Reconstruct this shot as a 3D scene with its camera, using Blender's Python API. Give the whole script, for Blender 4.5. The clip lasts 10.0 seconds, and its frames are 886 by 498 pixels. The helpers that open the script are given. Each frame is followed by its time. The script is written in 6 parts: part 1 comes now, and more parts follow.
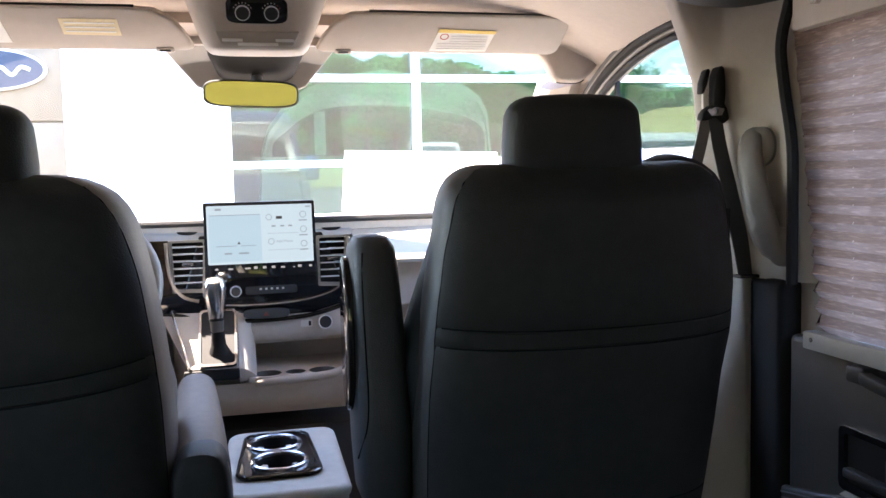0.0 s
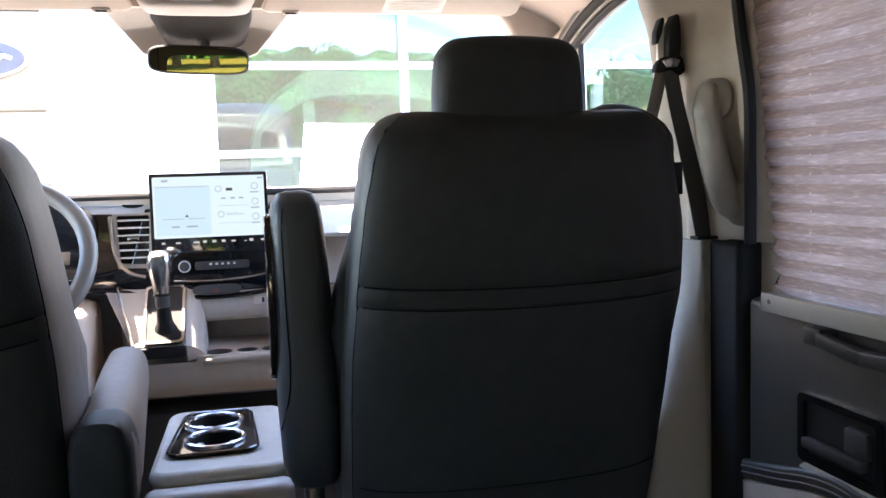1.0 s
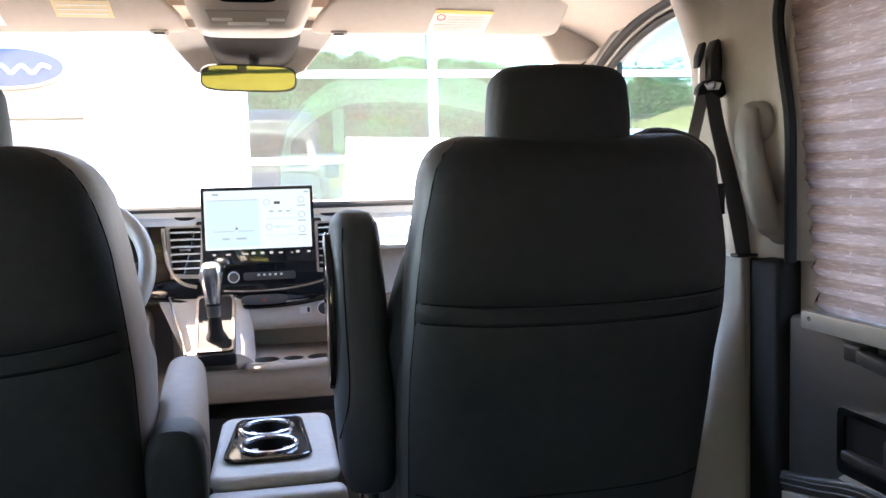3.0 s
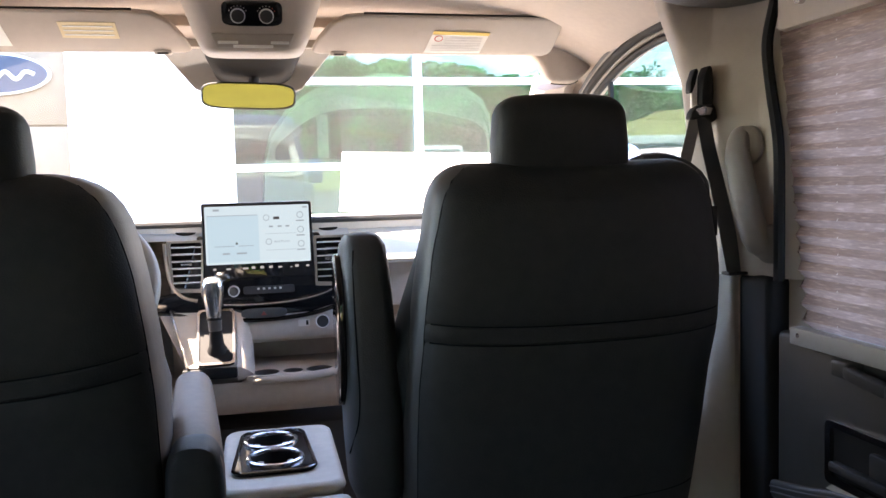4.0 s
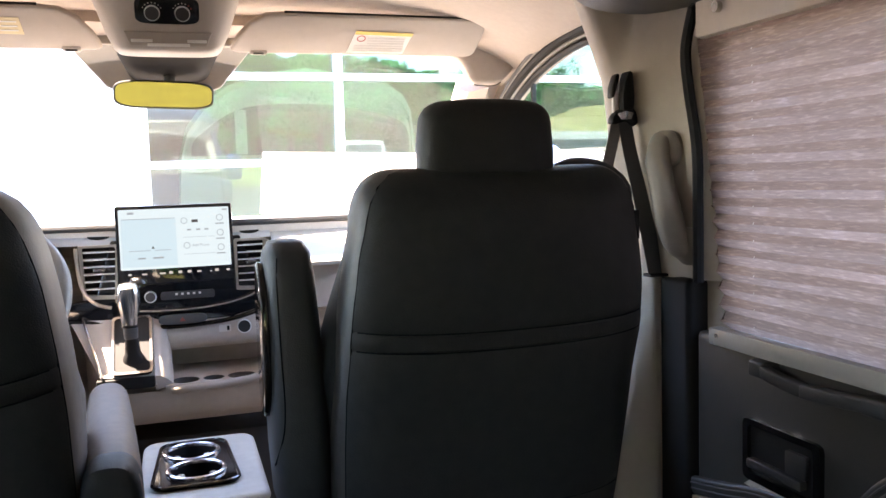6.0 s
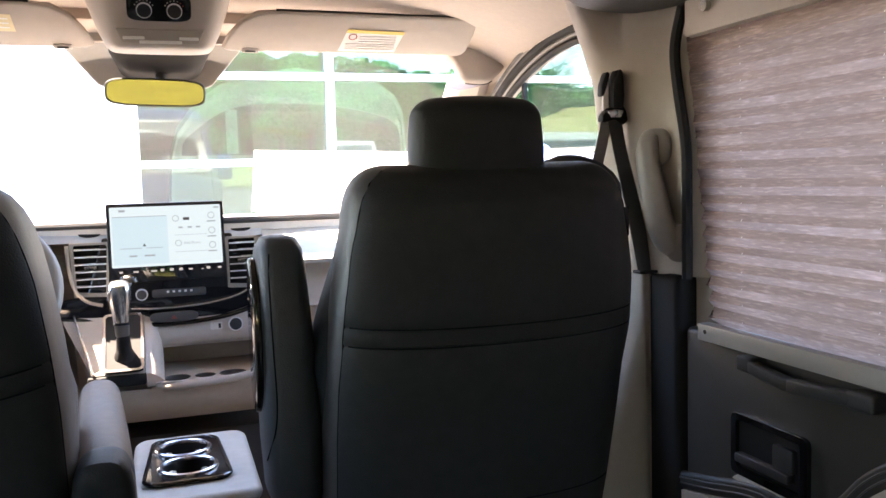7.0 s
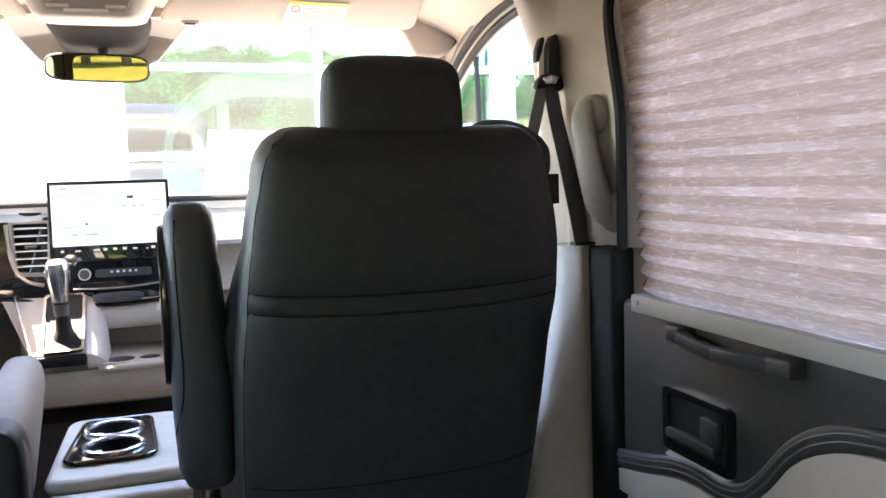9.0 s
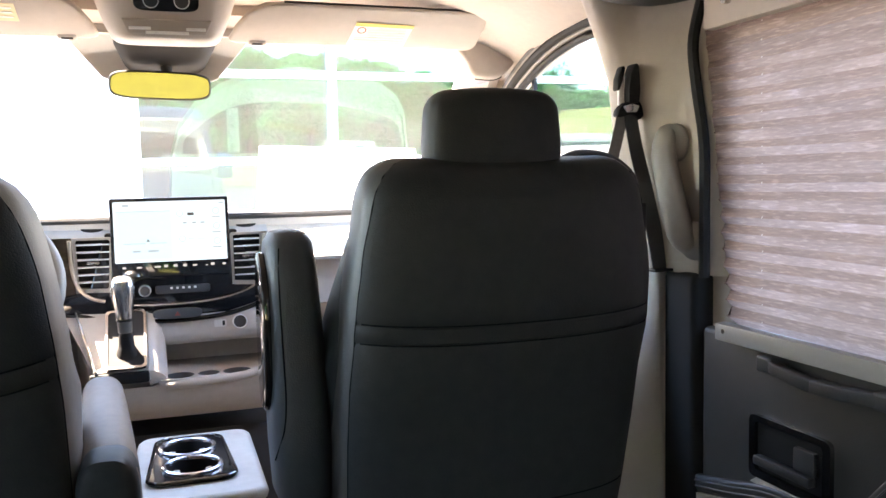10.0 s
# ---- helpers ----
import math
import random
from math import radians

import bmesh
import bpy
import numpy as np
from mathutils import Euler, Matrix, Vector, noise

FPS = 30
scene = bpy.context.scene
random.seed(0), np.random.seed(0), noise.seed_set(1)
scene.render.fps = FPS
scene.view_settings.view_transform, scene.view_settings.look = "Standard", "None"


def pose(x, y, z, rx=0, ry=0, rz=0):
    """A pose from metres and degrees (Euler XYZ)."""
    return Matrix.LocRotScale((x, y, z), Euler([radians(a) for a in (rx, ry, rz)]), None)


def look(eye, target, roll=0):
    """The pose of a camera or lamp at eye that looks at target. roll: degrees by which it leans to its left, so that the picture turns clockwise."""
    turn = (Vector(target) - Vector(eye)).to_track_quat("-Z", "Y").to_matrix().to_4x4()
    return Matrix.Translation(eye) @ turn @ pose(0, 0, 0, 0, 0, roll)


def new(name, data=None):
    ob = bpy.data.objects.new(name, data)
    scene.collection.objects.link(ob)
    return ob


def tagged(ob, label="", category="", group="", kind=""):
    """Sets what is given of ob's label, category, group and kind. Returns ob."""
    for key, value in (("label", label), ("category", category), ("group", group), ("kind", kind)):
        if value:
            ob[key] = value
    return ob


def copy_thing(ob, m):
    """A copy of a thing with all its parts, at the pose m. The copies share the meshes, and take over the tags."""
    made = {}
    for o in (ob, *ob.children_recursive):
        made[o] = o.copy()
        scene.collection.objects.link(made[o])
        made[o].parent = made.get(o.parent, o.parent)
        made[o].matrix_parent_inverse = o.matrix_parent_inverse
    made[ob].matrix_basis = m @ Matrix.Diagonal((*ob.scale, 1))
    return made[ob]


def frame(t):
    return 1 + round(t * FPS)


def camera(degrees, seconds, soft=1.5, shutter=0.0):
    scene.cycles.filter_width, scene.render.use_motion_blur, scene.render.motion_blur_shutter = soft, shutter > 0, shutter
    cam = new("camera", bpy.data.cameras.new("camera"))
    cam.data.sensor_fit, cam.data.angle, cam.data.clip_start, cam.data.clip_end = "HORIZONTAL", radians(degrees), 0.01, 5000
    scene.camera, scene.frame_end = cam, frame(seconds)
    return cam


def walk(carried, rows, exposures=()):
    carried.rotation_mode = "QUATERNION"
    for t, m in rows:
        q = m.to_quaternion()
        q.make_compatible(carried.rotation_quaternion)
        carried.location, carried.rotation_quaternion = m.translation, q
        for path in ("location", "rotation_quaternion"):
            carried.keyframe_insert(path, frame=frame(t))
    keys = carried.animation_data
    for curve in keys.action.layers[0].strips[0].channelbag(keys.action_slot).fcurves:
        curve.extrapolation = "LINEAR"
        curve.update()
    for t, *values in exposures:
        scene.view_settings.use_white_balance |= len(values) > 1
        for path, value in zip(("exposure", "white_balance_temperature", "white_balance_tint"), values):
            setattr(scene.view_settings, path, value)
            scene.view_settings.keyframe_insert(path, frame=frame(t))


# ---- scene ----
cam = camera(56.2, 10.0)
METRES, EYE, TILT, LEAN, TURN = 0.80, 1.05, -4.6, 1.4, -12.8
ROWS = [
    (0.0, 0.0, 0.0, 0.0, -0.0, 0.0, 0.0),
    (0.5, 0.1004, 0.054, -0.0253, -0.1, -0.08, 0.28),
    (1.0, 0.1348, 0.1108, -0.0735, 0.12, -0.29, 0.37),
    (1.5, 0.1449, 0.1274, -0.0986, 0.71, -0.44, 0.22),
    (2.0, 0.1466, 0.1213, -0.0901, 1.26, -0.36, 0.15),
    (2.5, 0.1212, 0.0873, -0.0685, 1.74, -0.12, 0.07),
    (4.0, 0.0299, -0.0255, -0.0113, 0.34, 0.22, 0.16),
    (4.5, 0.0346, -0.0077, 0.0014, -2.21, 0.17, 0.56),
    (5.0, 0.053, 0.0144, -0.004, -3.97, -0.07, 0.78),
    (5.5, 0.0291, 0.0023, 0.0147, -4.65, -0.15, 0.72),
    (7.0, 0.02, -0.0192, 0.0017, -5.66, -0.12, 0.65),
    (7.5, 0.0164, -0.0065, 0.0035, -5.91, -0.11, 0.62),
    (8.0, 0.108, 0.0249, -0.0342, -5.75, -0.31, 0.88),
    (8.5, 0.1623, 0.0174, -0.0513, -5.33, -0.39, 0.99),
    (9.0, 0.1977, 0.0237, -0.0608, -5.25, -0.28, 0.83),
    (9.5, 0.132, 0.0214, -0.0323, -5.47, -0.24, 0.66),
    (10.0, -0.005, 0.0231, -0.0089, -5.74, -0.05, 0.26),
]
EXPOSURES = [(0.0, 4.22, 7450, 20), (1.0, 4.54, 7500, 20), (2.5, 4.9, 7600, 19), (4.0, 4.27, 7800, 21), (5.5, 4.47, 8200, 22), (7.5, 4.53, 8200, 21), (8.5, 4.8, 8150, 19), (9.5, 5.17, 7950, 18), (10.0, 4.98, 8000, 18)]
walk(cam, [(t, pose(-0.018, 0, EYE, TILT, LEAN, TURN) @ pose(METRES * x, METRES * y, METRES * z, 90 + pitch, roll, yaw)) for t, x, y, z, yaw, pitch, roll in ROWS], EXPOSURES)

# ---- world, sun, exposure ----
SUN_TO = Vector((-0.34, 0.22, 0.91)).normalized()
world = bpy.data.worlds.new("sky")
scene.world = world
world.use_nodes = True
_nt = world.node_tree
_sky = _nt.nodes.new("ShaderNodeTexSky")
_sky.sky_type, _sky.sun_disc = "NISHITA", False
_sky.altitude, _sky.dust_density, _sky.ozone_density = 2000.0, 0.0, 2.0
_sky.sun_elevation = math.asin(SUN_TO.z)
_sky.sun_rotation = math.atan2(SUN_TO.x, SUN_TO.y)
_nt.links.new(_sky.outputs[0], _nt.nodes["Background"].inputs[0])
_nt.nodes["Background"].inputs[1].default_value = 0.22
sun = new("sun", bpy.data.lights.new("sun", "SUN"))
sun.data.energy, sun.data.angle, sun.data.color = 4.2, radians(0.5), (1.0, 0.95, 0.87)
sun.matrix_world = look(SUN_TO * 40, (0, 0, 0))


# ---- materials ----
def mat(name, col, rough=0.5, metal=0.0, var=0.12, scale=12.0, bump=0.0, bscale=250.0, stretch=(1, 1, 1), spec=0.5, coat=0.0, pieces=0.0):
    m = bpy.data.materials.new(name)
    m.use_nodes = True
    nt = m.node_tree
    b = nt.nodes["Principled BSDF"]
    b.inputs["Roughness"].default_value, b.inputs["Metallic"].default_value = rough, metal
    b.inputs["Specular IOR Level"].default_value, b.inputs["Coat Weight"].default_value = spec, coat
    tc, mp = nt.nodes.new("ShaderNodeTexCoord"), nt.nodes.new("ShaderNodeMapping")
    mp.inputs["Scale"].default_value = stretch
    nt.links.new(tc.outputs["Object"], mp.inputs[0])
    n1, n2 = nt.nodes.new("ShaderNodeTexNoise"), nt.nodes.new("ShaderNodeTexNoise")
    n1.inputs["Scale"].default_value, n1.inputs["Detail"].default_value = scale, 4
    n2.inputs["Scale"].default_value, n2.inputs["Detail"].default_value = scale * 9, 3
    add = nt.nodes.new("ShaderNodeMath")
    add.operation = "ADD"
    for n in (n1, n2):
        nt.links.new(mp.outputs[0], n.inputs["Vector"])
    nt.links.new(n1.outputs[0], add.inputs[0])
    nt.links.new(n2.outputs[0], add.inputs[1])
    last = add
    if pieces:
        oi, mu = nt.nodes.new("ShaderNodeObjectInfo"), nt.nodes.new("ShaderNodeMath")
        mu.operation = "MULTIPLY_ADD"
        mu.inputs[1].default_value = pieces
        nt.links.new(oi.outputs["Random"], mu.inputs[0])
        nt.links.new(add.outputs[0], mu.inputs[2])
        last = mu
    ramp = nt.nodes.new("ShaderNodeMapRange")
    ramp.inputs["From Min"].default_value, ramp.inputs["From Max"].default_value = 0.6, 1.4 + pieces
    ramp.inputs["To Min"].default_value, ramp.inputs["To Max"].default_value = 1 - var, 1 + var
    nt.links.new(last.outputs[0], ramp.inputs[0])
    mix = nt.nodes.new("ShaderNodeVectorMath")
    mix.operation = "SCALE"
    mix.inputs[0].default_value = col
    nt.links.new(ramp.outputs[0], mix.inputs["Scale"])
    nt.links.new(mix.outputs[0], b.inputs["Base Color"])
    rr = nt.nodes.new("ShaderNodeMapRange")
    rr.inputs["To Min"].default_value, rr.inputs["To Max"].default_value = rough * 0.85, min(1, rough * 1.15)
    nt.links.new(n1.outputs[0], rr.inputs[0])
    nt.links.new(rr.outputs[0], b.inputs["Roughness"])
    if bump:
        nb, bp = nt.nodes.new("ShaderNodeTexNoise"), nt.nodes.new("ShaderNodeBump")
        nb.inputs["Scale"].default_value, nb.inputs["Detail"].default_value = bscale, 2
        bp.inputs["Strength"].default_value, bp.inputs["Distance"].default_value = bump, 0.002
        nt.links.new(mp.outputs[0], nb.inputs["Vector"])
        nt.links.new(nb.outputs[0], bp.inputs["Height"])
        nt.links.new(bp.outputs[0], b.inputs["Normal"])
    return m


def glow(name, col, power):
    m = bpy.data.materials.new(name)
    m.use_nodes = True
    b = m.node_tree.nodes["Principled BSDF"]
    b.inputs["Base Color"].default_value = (0.02, 0.02, 0.02, 1)
    b.inputs["Roughness"].default_value = 0.15
    b.inputs["Emission Color"].default_value, b.inputs["Emission Strength"].default_value = (*col, 1), power
    return m


def glass(name, tint, gloss):
    m = bpy.data.materials.new(name)
    m.use_nodes = True
    nt = m.node_tree
    nt.nodes.remove(nt.nodes["Principled BSDF"])
    tr, gl, lw, mx = (nt.nodes.new(k) for k in ("ShaderNodeBsdfTransparent", "ShaderNodeBsdfGlossy", "ShaderNodeLayerWeight", "ShaderNodeMixShader"))
    tr.inputs[0].default_value, gl.inputs["Roughness"].default_value = (*tint, 1), 0.01
    lw.inputs["Blend"].default_value = 0.5
    pw, ad = nt.nodes.new("ShaderNodeMath"), nt.nodes.new("ShaderNodeMath")
    pw.operation, pw.inputs[1].default_value = "POWER", 4.0
    ad.operation, ad.inputs[1].default_value, ad.inputs[2].default_value = "MULTIPLY_ADD", gloss, 0.04
    nt.links.new(lw.outputs["Facing"], pw.inputs[0])
    nt.links.new(pw.outputs[0], ad.inputs[0])
    nt.links.new(ad.outputs[0], mx.inputs[0])
    nt.links.new(tr.outputs[0], mx.inputs[1])
    nt.links.new(gl.outputs[0], mx.inputs[2])
    nt.links.new(mx.outputs[0], nt.nodes["Material Output"].inputs[0])
    return m


def pleat_cloth(name, col):
    m = bpy.data.materials.new(name)
    m.use_nodes = True
    nt = m.node_tree
    nt.nodes.remove(nt.nodes["Principled BSDF"])
    tc, mp, n1, n2 = (nt.nodes.new(k) for k in ("ShaderNodeTexCoord", "ShaderNodeMapping", "ShaderNodeTexNoise", "ShaderNodeTexNoise"))
    mp.inputs["Scale"].default_value = (3.2, 3.2, 26)
    n1.inputs["Scale"].default_value, n1.inputs["Detail"].default_value = 3.0, 6
    n2.inputs["Scale"].default_value, n2.inputs["Detail"].default_value = 16.0, 4
    nt.links.new(tc.outputs["Object"], mp.inputs[0])
    nt.links.new(mp.outputs[0], n1.inputs["Vector"])
    nt.links.new(mp.outputs[0], n2.inputs["Vector"])
    ad, rg, sc = nt.nodes.new("ShaderNodeMath"), nt.nodes.new("ShaderNodeMapRange"), nt.nodes.new("ShaderNodeVectorMath")
    sc.operation, sc.inputs[0].default_value = "SCALE", col
    rg.inputs["From Min"].default_value, rg.inputs["From Max"].default_value = 0.7, 1.35
    rg.inputs["To Min"].default_value, rg.inputs["To Max"].default_value = 0.85, 1.16
    nt.links.new(n1.outputs[0], ad.inputs[0])
    nt.links.new(n2.outputs[0], ad.inputs[1])
    nt.links.new(ad.outputs[0], rg.inputs[0])
    # pale crinkles in the cloth
    mp2, n3, cr, sm = (nt.nodes.new(k) for k in ("ShaderNodeMapping", "ShaderNodeTexNoise", "ShaderNodeMapRange", "ShaderNodeMath"))
    mp2.inputs["Scale"].default_value = (17, 17, 150)
    n3.inputs["Scale"].default_value, n3.inputs["Detail"].default_value, n3.inputs["Distortion"].default_value = 2.0, 6, 0.25
    cr.inputs["From Min"].default_value, cr.inputs["From Max"].default_value = 0.52, 0.7
    cr.inputs["To Min"].default_value, cr.inputs["To Max"].default_value = 0.0, 0.42
    nt.links.new(tc.outputs["Object"], mp2.inputs[0])
    nt.links.new(mp2.outputs[0], n3.inputs["Vector"])
    nt.links.new(n3.outputs[0], cr.inputs[0])
    nt.links.new(rg.outputs[0], sm.inputs[0])
    nt.links.new(cr.outputs[0], sm.inputs[1])
    nt.links.new(sm.outputs[0], sc.inputs["Scale"])
    df, tl, mx = (nt.nodes.new(k) for k in ("ShaderNodeBsdfDiffuse", "ShaderNodeBsdfTranslucent", "ShaderNodeMixShader"))
    mx.inputs[0].default_value = 0.5
    nt.links.new(sc.outputs[0], df.inputs[0])
    nt.links.new(sc.outputs[0], tl.inputs[0])
    nt.links.new(df.outputs[0], mx.inputs[1])
    nt.links.new(tl.outputs[0], mx.inputs[2])
    nt.links.new(mx.outputs[0], nt.nodes["Material Output"].inputs[0])
    return m


SEAT = mat("black_leatherette", (0.0185, 0.0228, 0.025), 0.56, var=0.22, scale=5, bump=0.25, bscale=420, spec=0.24)
DASHTOP = mat("grey_dash_pad", (0.28, 0.26, 0.235), 0.7, var=0.1, scale=8, bump=0.3, bscale=500)
# side leatherette in its shaded tone, for the passenger seat
SHADED_SIDE = mat("shaded_side_leatherette", (0.041, 0.042, 0.042), 0.5, var=0.15, scale=5, bump=0.25, bscale=420)
# silver trim with the sky's reflection put into its bluish colour
SILVERSTRIP = mat("sky_toned_silver_trim", (0.42, 0.46, 0.5), 0.3, 0.25, var=0.05, coat=0.4)
# the same side leatherette in its sunlit tone, for the driver seat
LIT_SIDE = mat("lit_side_leatherette", (0.15, 0.138, 0.13), 0.55, var=0.15, scale=5, bump=0.25, bscale=420, spec=0.28)
ARM = mat("armrest_leatherette", (0.037, 0.044, 0.049), 0.52, var=0.15, scale=6, bump=0.2, bscale=420, spec=0.35)
PILLARGREY = mat("pale_pillar_plastic", (0.48, 0.46, 0.432), 0.5, var=0.05, scale=6, bump=0.2, bscale=600)
VINYL = mat("grey_console_vinyl", (0.5, 0.478, 0.43), 0.45, var=0.1, scale=6, bump=0.2, bscale=420, spec=0.3)
STITCH = mat("seam_thread", (0.009, 0.011, 0.013), 0.9, spec=0.05)
HEADLINER = mat("beige_headliner_fabric", (0.49, 0.412, 0.352), 0.95, var=0.06, scale=8, bump=0.35, bscale=500)
BEIGE = mat("beige_trim_plastic", (0.46, 0.395, 0.338), 0.6, var=0.05, scale=6, bump=0.2, bscale=600)
GREIGE = mat("light_grey_trim_plastic", (0.5, 0.435, 0.378), 0.4, var=0.06, scale=6, bump=0.2, bscale=600)
PLINTH = mat("pale_plinth_plastic", (0.42, 0.385, 0.35), 0.32, var=0.04, scale=6, bump=0.15, bscale=600)
TAUPE = mat("taupe_dash_plastic", (0.56, 0.49, 0.438), 0.55, var=0.08, scale=6, bump=0.25, bscale=600)
DARK = mat("charcoal_plastic", (0.028, 0.028, 0.03), 0.55, var=0.12, scale=8, bump=0.25, bscale=600)
DOORTRIM = mat("charcoal_door_vinyl", (0.036, 0.034, 0.031), 0.5, var=0.12, scale=5, bump=0.12, bscale=420)
MIDGREY = mat("mid_grey_plastic", (0.08, 0.077, 0.075), 0.4, var=0.06)
RUBBER = mat("black_rubber", (0.007, 0.007, 0.008), 0.7, spec=0.3)
HOUSING = mat("black_housing_plastic", (0.012, 0.0115, 0.0115), 0.7, var=0.06, spec=0.12)
GLOSSY = mat("piano_black", (0.008, 0.008, 0.009), 0.08, var=0.05, coat=0.5)
WOODY = mat("dark_grained_trim", (0.1, 0.078, 0.062), 0.18, var=0.45, scale=4, stretch=(1, 1, 14), coat=0.6)
CONSOLE = mat("taupe_console_vinyl", (0.42, 0.388, 0.355), 0.45, var=0.1, scale=6, bump=0.2, bscale=420)
KNOB = mat("satin_chrome", (0.7, 0.69, 0.68), 0.24, 1.0, var=0.04)
RINGSILVER = mat("pale_silver_ring", (0.72, 0.72, 0.73), 0.3, 0.0, var=0.05)
CHROME = mat("chrome", (0.5, 0.5, 0.52), 0.2, 1.0, var=0.03)
SATIN = mat("satin_silver", (0.66, 0.64, 0.62), 0.22, 0.9, var=0.05)
BRONZE = mat("brushed_bronze_trim", (0.48, 0.43, 0.38), 0.3, 0.8, var=0.08, stretch=(1, 1, 8))
MIRROR = mat("tinted_mirror_glass", (0.25, 0.24, 0.15), 0.01, 1.0, var=0.0)
ARMTOP = mat("soft_grey_leatherette", (0.2, 0.15, 0.117), 0.55, var=0.15, scale=6, bump=0.2, bscale=420, spec=0.2)
HAZRED = mat("dim_red_print", (0.22, 0.035, 0.03), 0.6, var=0.05)
WEB = mat("seat_belt_webbing", (0.048, 0.05, 0.052), 0.7, var=0.2, scale=40, stretch=(1, 1, 6), bump=0.4, bscale=700)
# the same black webbing, paler for the light on the left strap
BELT_LIT = mat("lit_belt_webbing", (0.17, 0.16, 0.15), 0.7, var=0.2, scale=40, stretch=(1, 1, 6), bump=0.4, bscale=700)
GRIP = mat("greige_grip_plastic", (0.215, 0.192, 0.172), 0.5, var=0.06, scale=8, bump=0.2, bscale=600)
PAPER = mat("white_paper", (0.74, 0.73, 0.7), 0.8, var=0.03)
INK = mat("pale_tan_print", (0.62, 0.5, 0.36), 0.8, var=0.05)
LABEL = mat("white_label", (0.8, 0.77, 0.72), 0.6, var=0.03)
YELLOW = mat("yellow_label", (0.78, 0.55, 0.13), 0.6, var=0.05)
PRINT = mat("grey_print", (0.7, 0.66, 0.62), 0.7, var=0.05)
REDINK = mat("red_print", (0.55, 0.09, 0.06), 0.6, var=0.05)
CREAM = mat("cream_label", (0.75, 0.62, 0.38), 0.6, var=0.05)
CLOTH = pleat_cloth("mottled_pleated_cloth", (0.292, 0.214, 0.198))
RAILMAT = mat("pale_rail_plastic", (0.31, 0.305, 0.29), 0.5, var=0.05)
# paler cloth stands for daylight through the cord holes
HOLE_LIGHT = pleat_cloth("lit_cord_hole", (0.5, 0.44, 0.42))
FLOORMAT = mat("grey_carpet", (0.06, 0.06, 0.062), 0.95, var=0.3, scale=30, bump=0.6, bscale=300)
SCREEN = glow("lit_screen", (0.6, 0.84, 1.0), 0.05)
SCREEN_MAP = glow("screen_map", (0.52, 0.8, 1.0), 0.047)
SCREEN_LINE = glow("screen_line", (0.35, 0.45, 0.56), 0.04)
SCREEN_DARK = glow("screen_dark_mark", (0.1, 0.1, 0.11), 0.03)
SCREEN_ICON = glow("screen_icon", (0.8, 0.85, 0.9), 0.03)
REARGLASS = glass("privacy_glass", (0.66, 0.63, 0.59), 0.35)
WINDSHIELD = glass("windshield_glass", (0.93, 0.96, 0.94), 0.35)
WHITEWALL = mat("white_wall_panel", (0.85, 0.84, 0.82), 0.5, var=0.03, scale=1.5)
BEIGEWALL = mat("beige_cladding", (0.165, 0.114, 0.071), 0.5, var=0.14, scale=1.2)
MULLION = mat("white_aluminium", (0.85, 0.85, 0.84), 0.4, var=0.03, scale=3)
SIGNBLUE = mat("sign_blue", (0.02, 0.03, 0.055), 0.5, spec=0.3, var=0.08, scale=3)
SIGNWHITE = mat("sign_silver", (0.5, 0.48, 0.44), 0.35, var=0.05, scale=3)
ASPHALT = mat("asphalt", (0.075, 0.073, 0.07), 0.9, var=0.25, scale=1.5, bump=0.5, bscale=60)
GRASS = mat("grass_verge", (0.17, 0.175, 0.04), 0.95, var=0.35, scale=1.2)
BODYPAINT = mat("silver_blue_car_paint", (0.045, 0.068, 0.105), 0.36, 0.2, var=0.05, scale=2, coat=0.25)
VANWHITE = mat("cream_white_car_paint", (0.72, 0.68, 0.58), 0.3, var=0.04, scale=2, coat=0.5)
VANTAN = mat("cream_van_paint", (0.72, 0.7, 0.58), 0.35, var=0.05, scale=2, coat=0.3)
VANGLASS = mat("dull_dark_van_glass", (0.02, 0.05, 0.045), 0.6, var=0.05, spec=0.1)
VANBAND = mat("dark_van_window_band", (0.05, 0.1, 0.09), 0.4, var=0.08, scale=3)
STRAW = mat("dry_grass_bank", (0.33, 0.28, 0.1), 0.95, var=0.3, scale=0.8)
PILLARBEIGE = mat("beige_pillar_plastic", (0.39, 0.335, 0.285), 0.6, var=0.05, scale=6, bump=0.2, bscale=600)
WHEELGREY = mat("grey_wheel_leather", (0.185, 0.16, 0.14), 0.45, var=0.08, scale=9, bump=0.2, bscale=420)
CARBLUE = mat("blue_car_paint", (0.05, 0.12, 0.3), 0.3, 0.3, var=0.05, scale=2, coat=0.5)
CARGLASS = mat("dark_car_glass", (0.025, 0.07, 0.055), 0.05, var=0.05, coat=0.6)
TYRE = mat("tyre_rubber", (0.02, 0.02, 0.02), 0.85)
LEAF = mat("tree_leaves", (0.1, 0.33, 0.1), 0.7, var=0.5, scale=3, pieces=0.4)
BARK = mat("tree_bark", (0.12, 0.09, 0.065), 0.9, var=0.35, scale=10, bump=0.6, bscale=40)


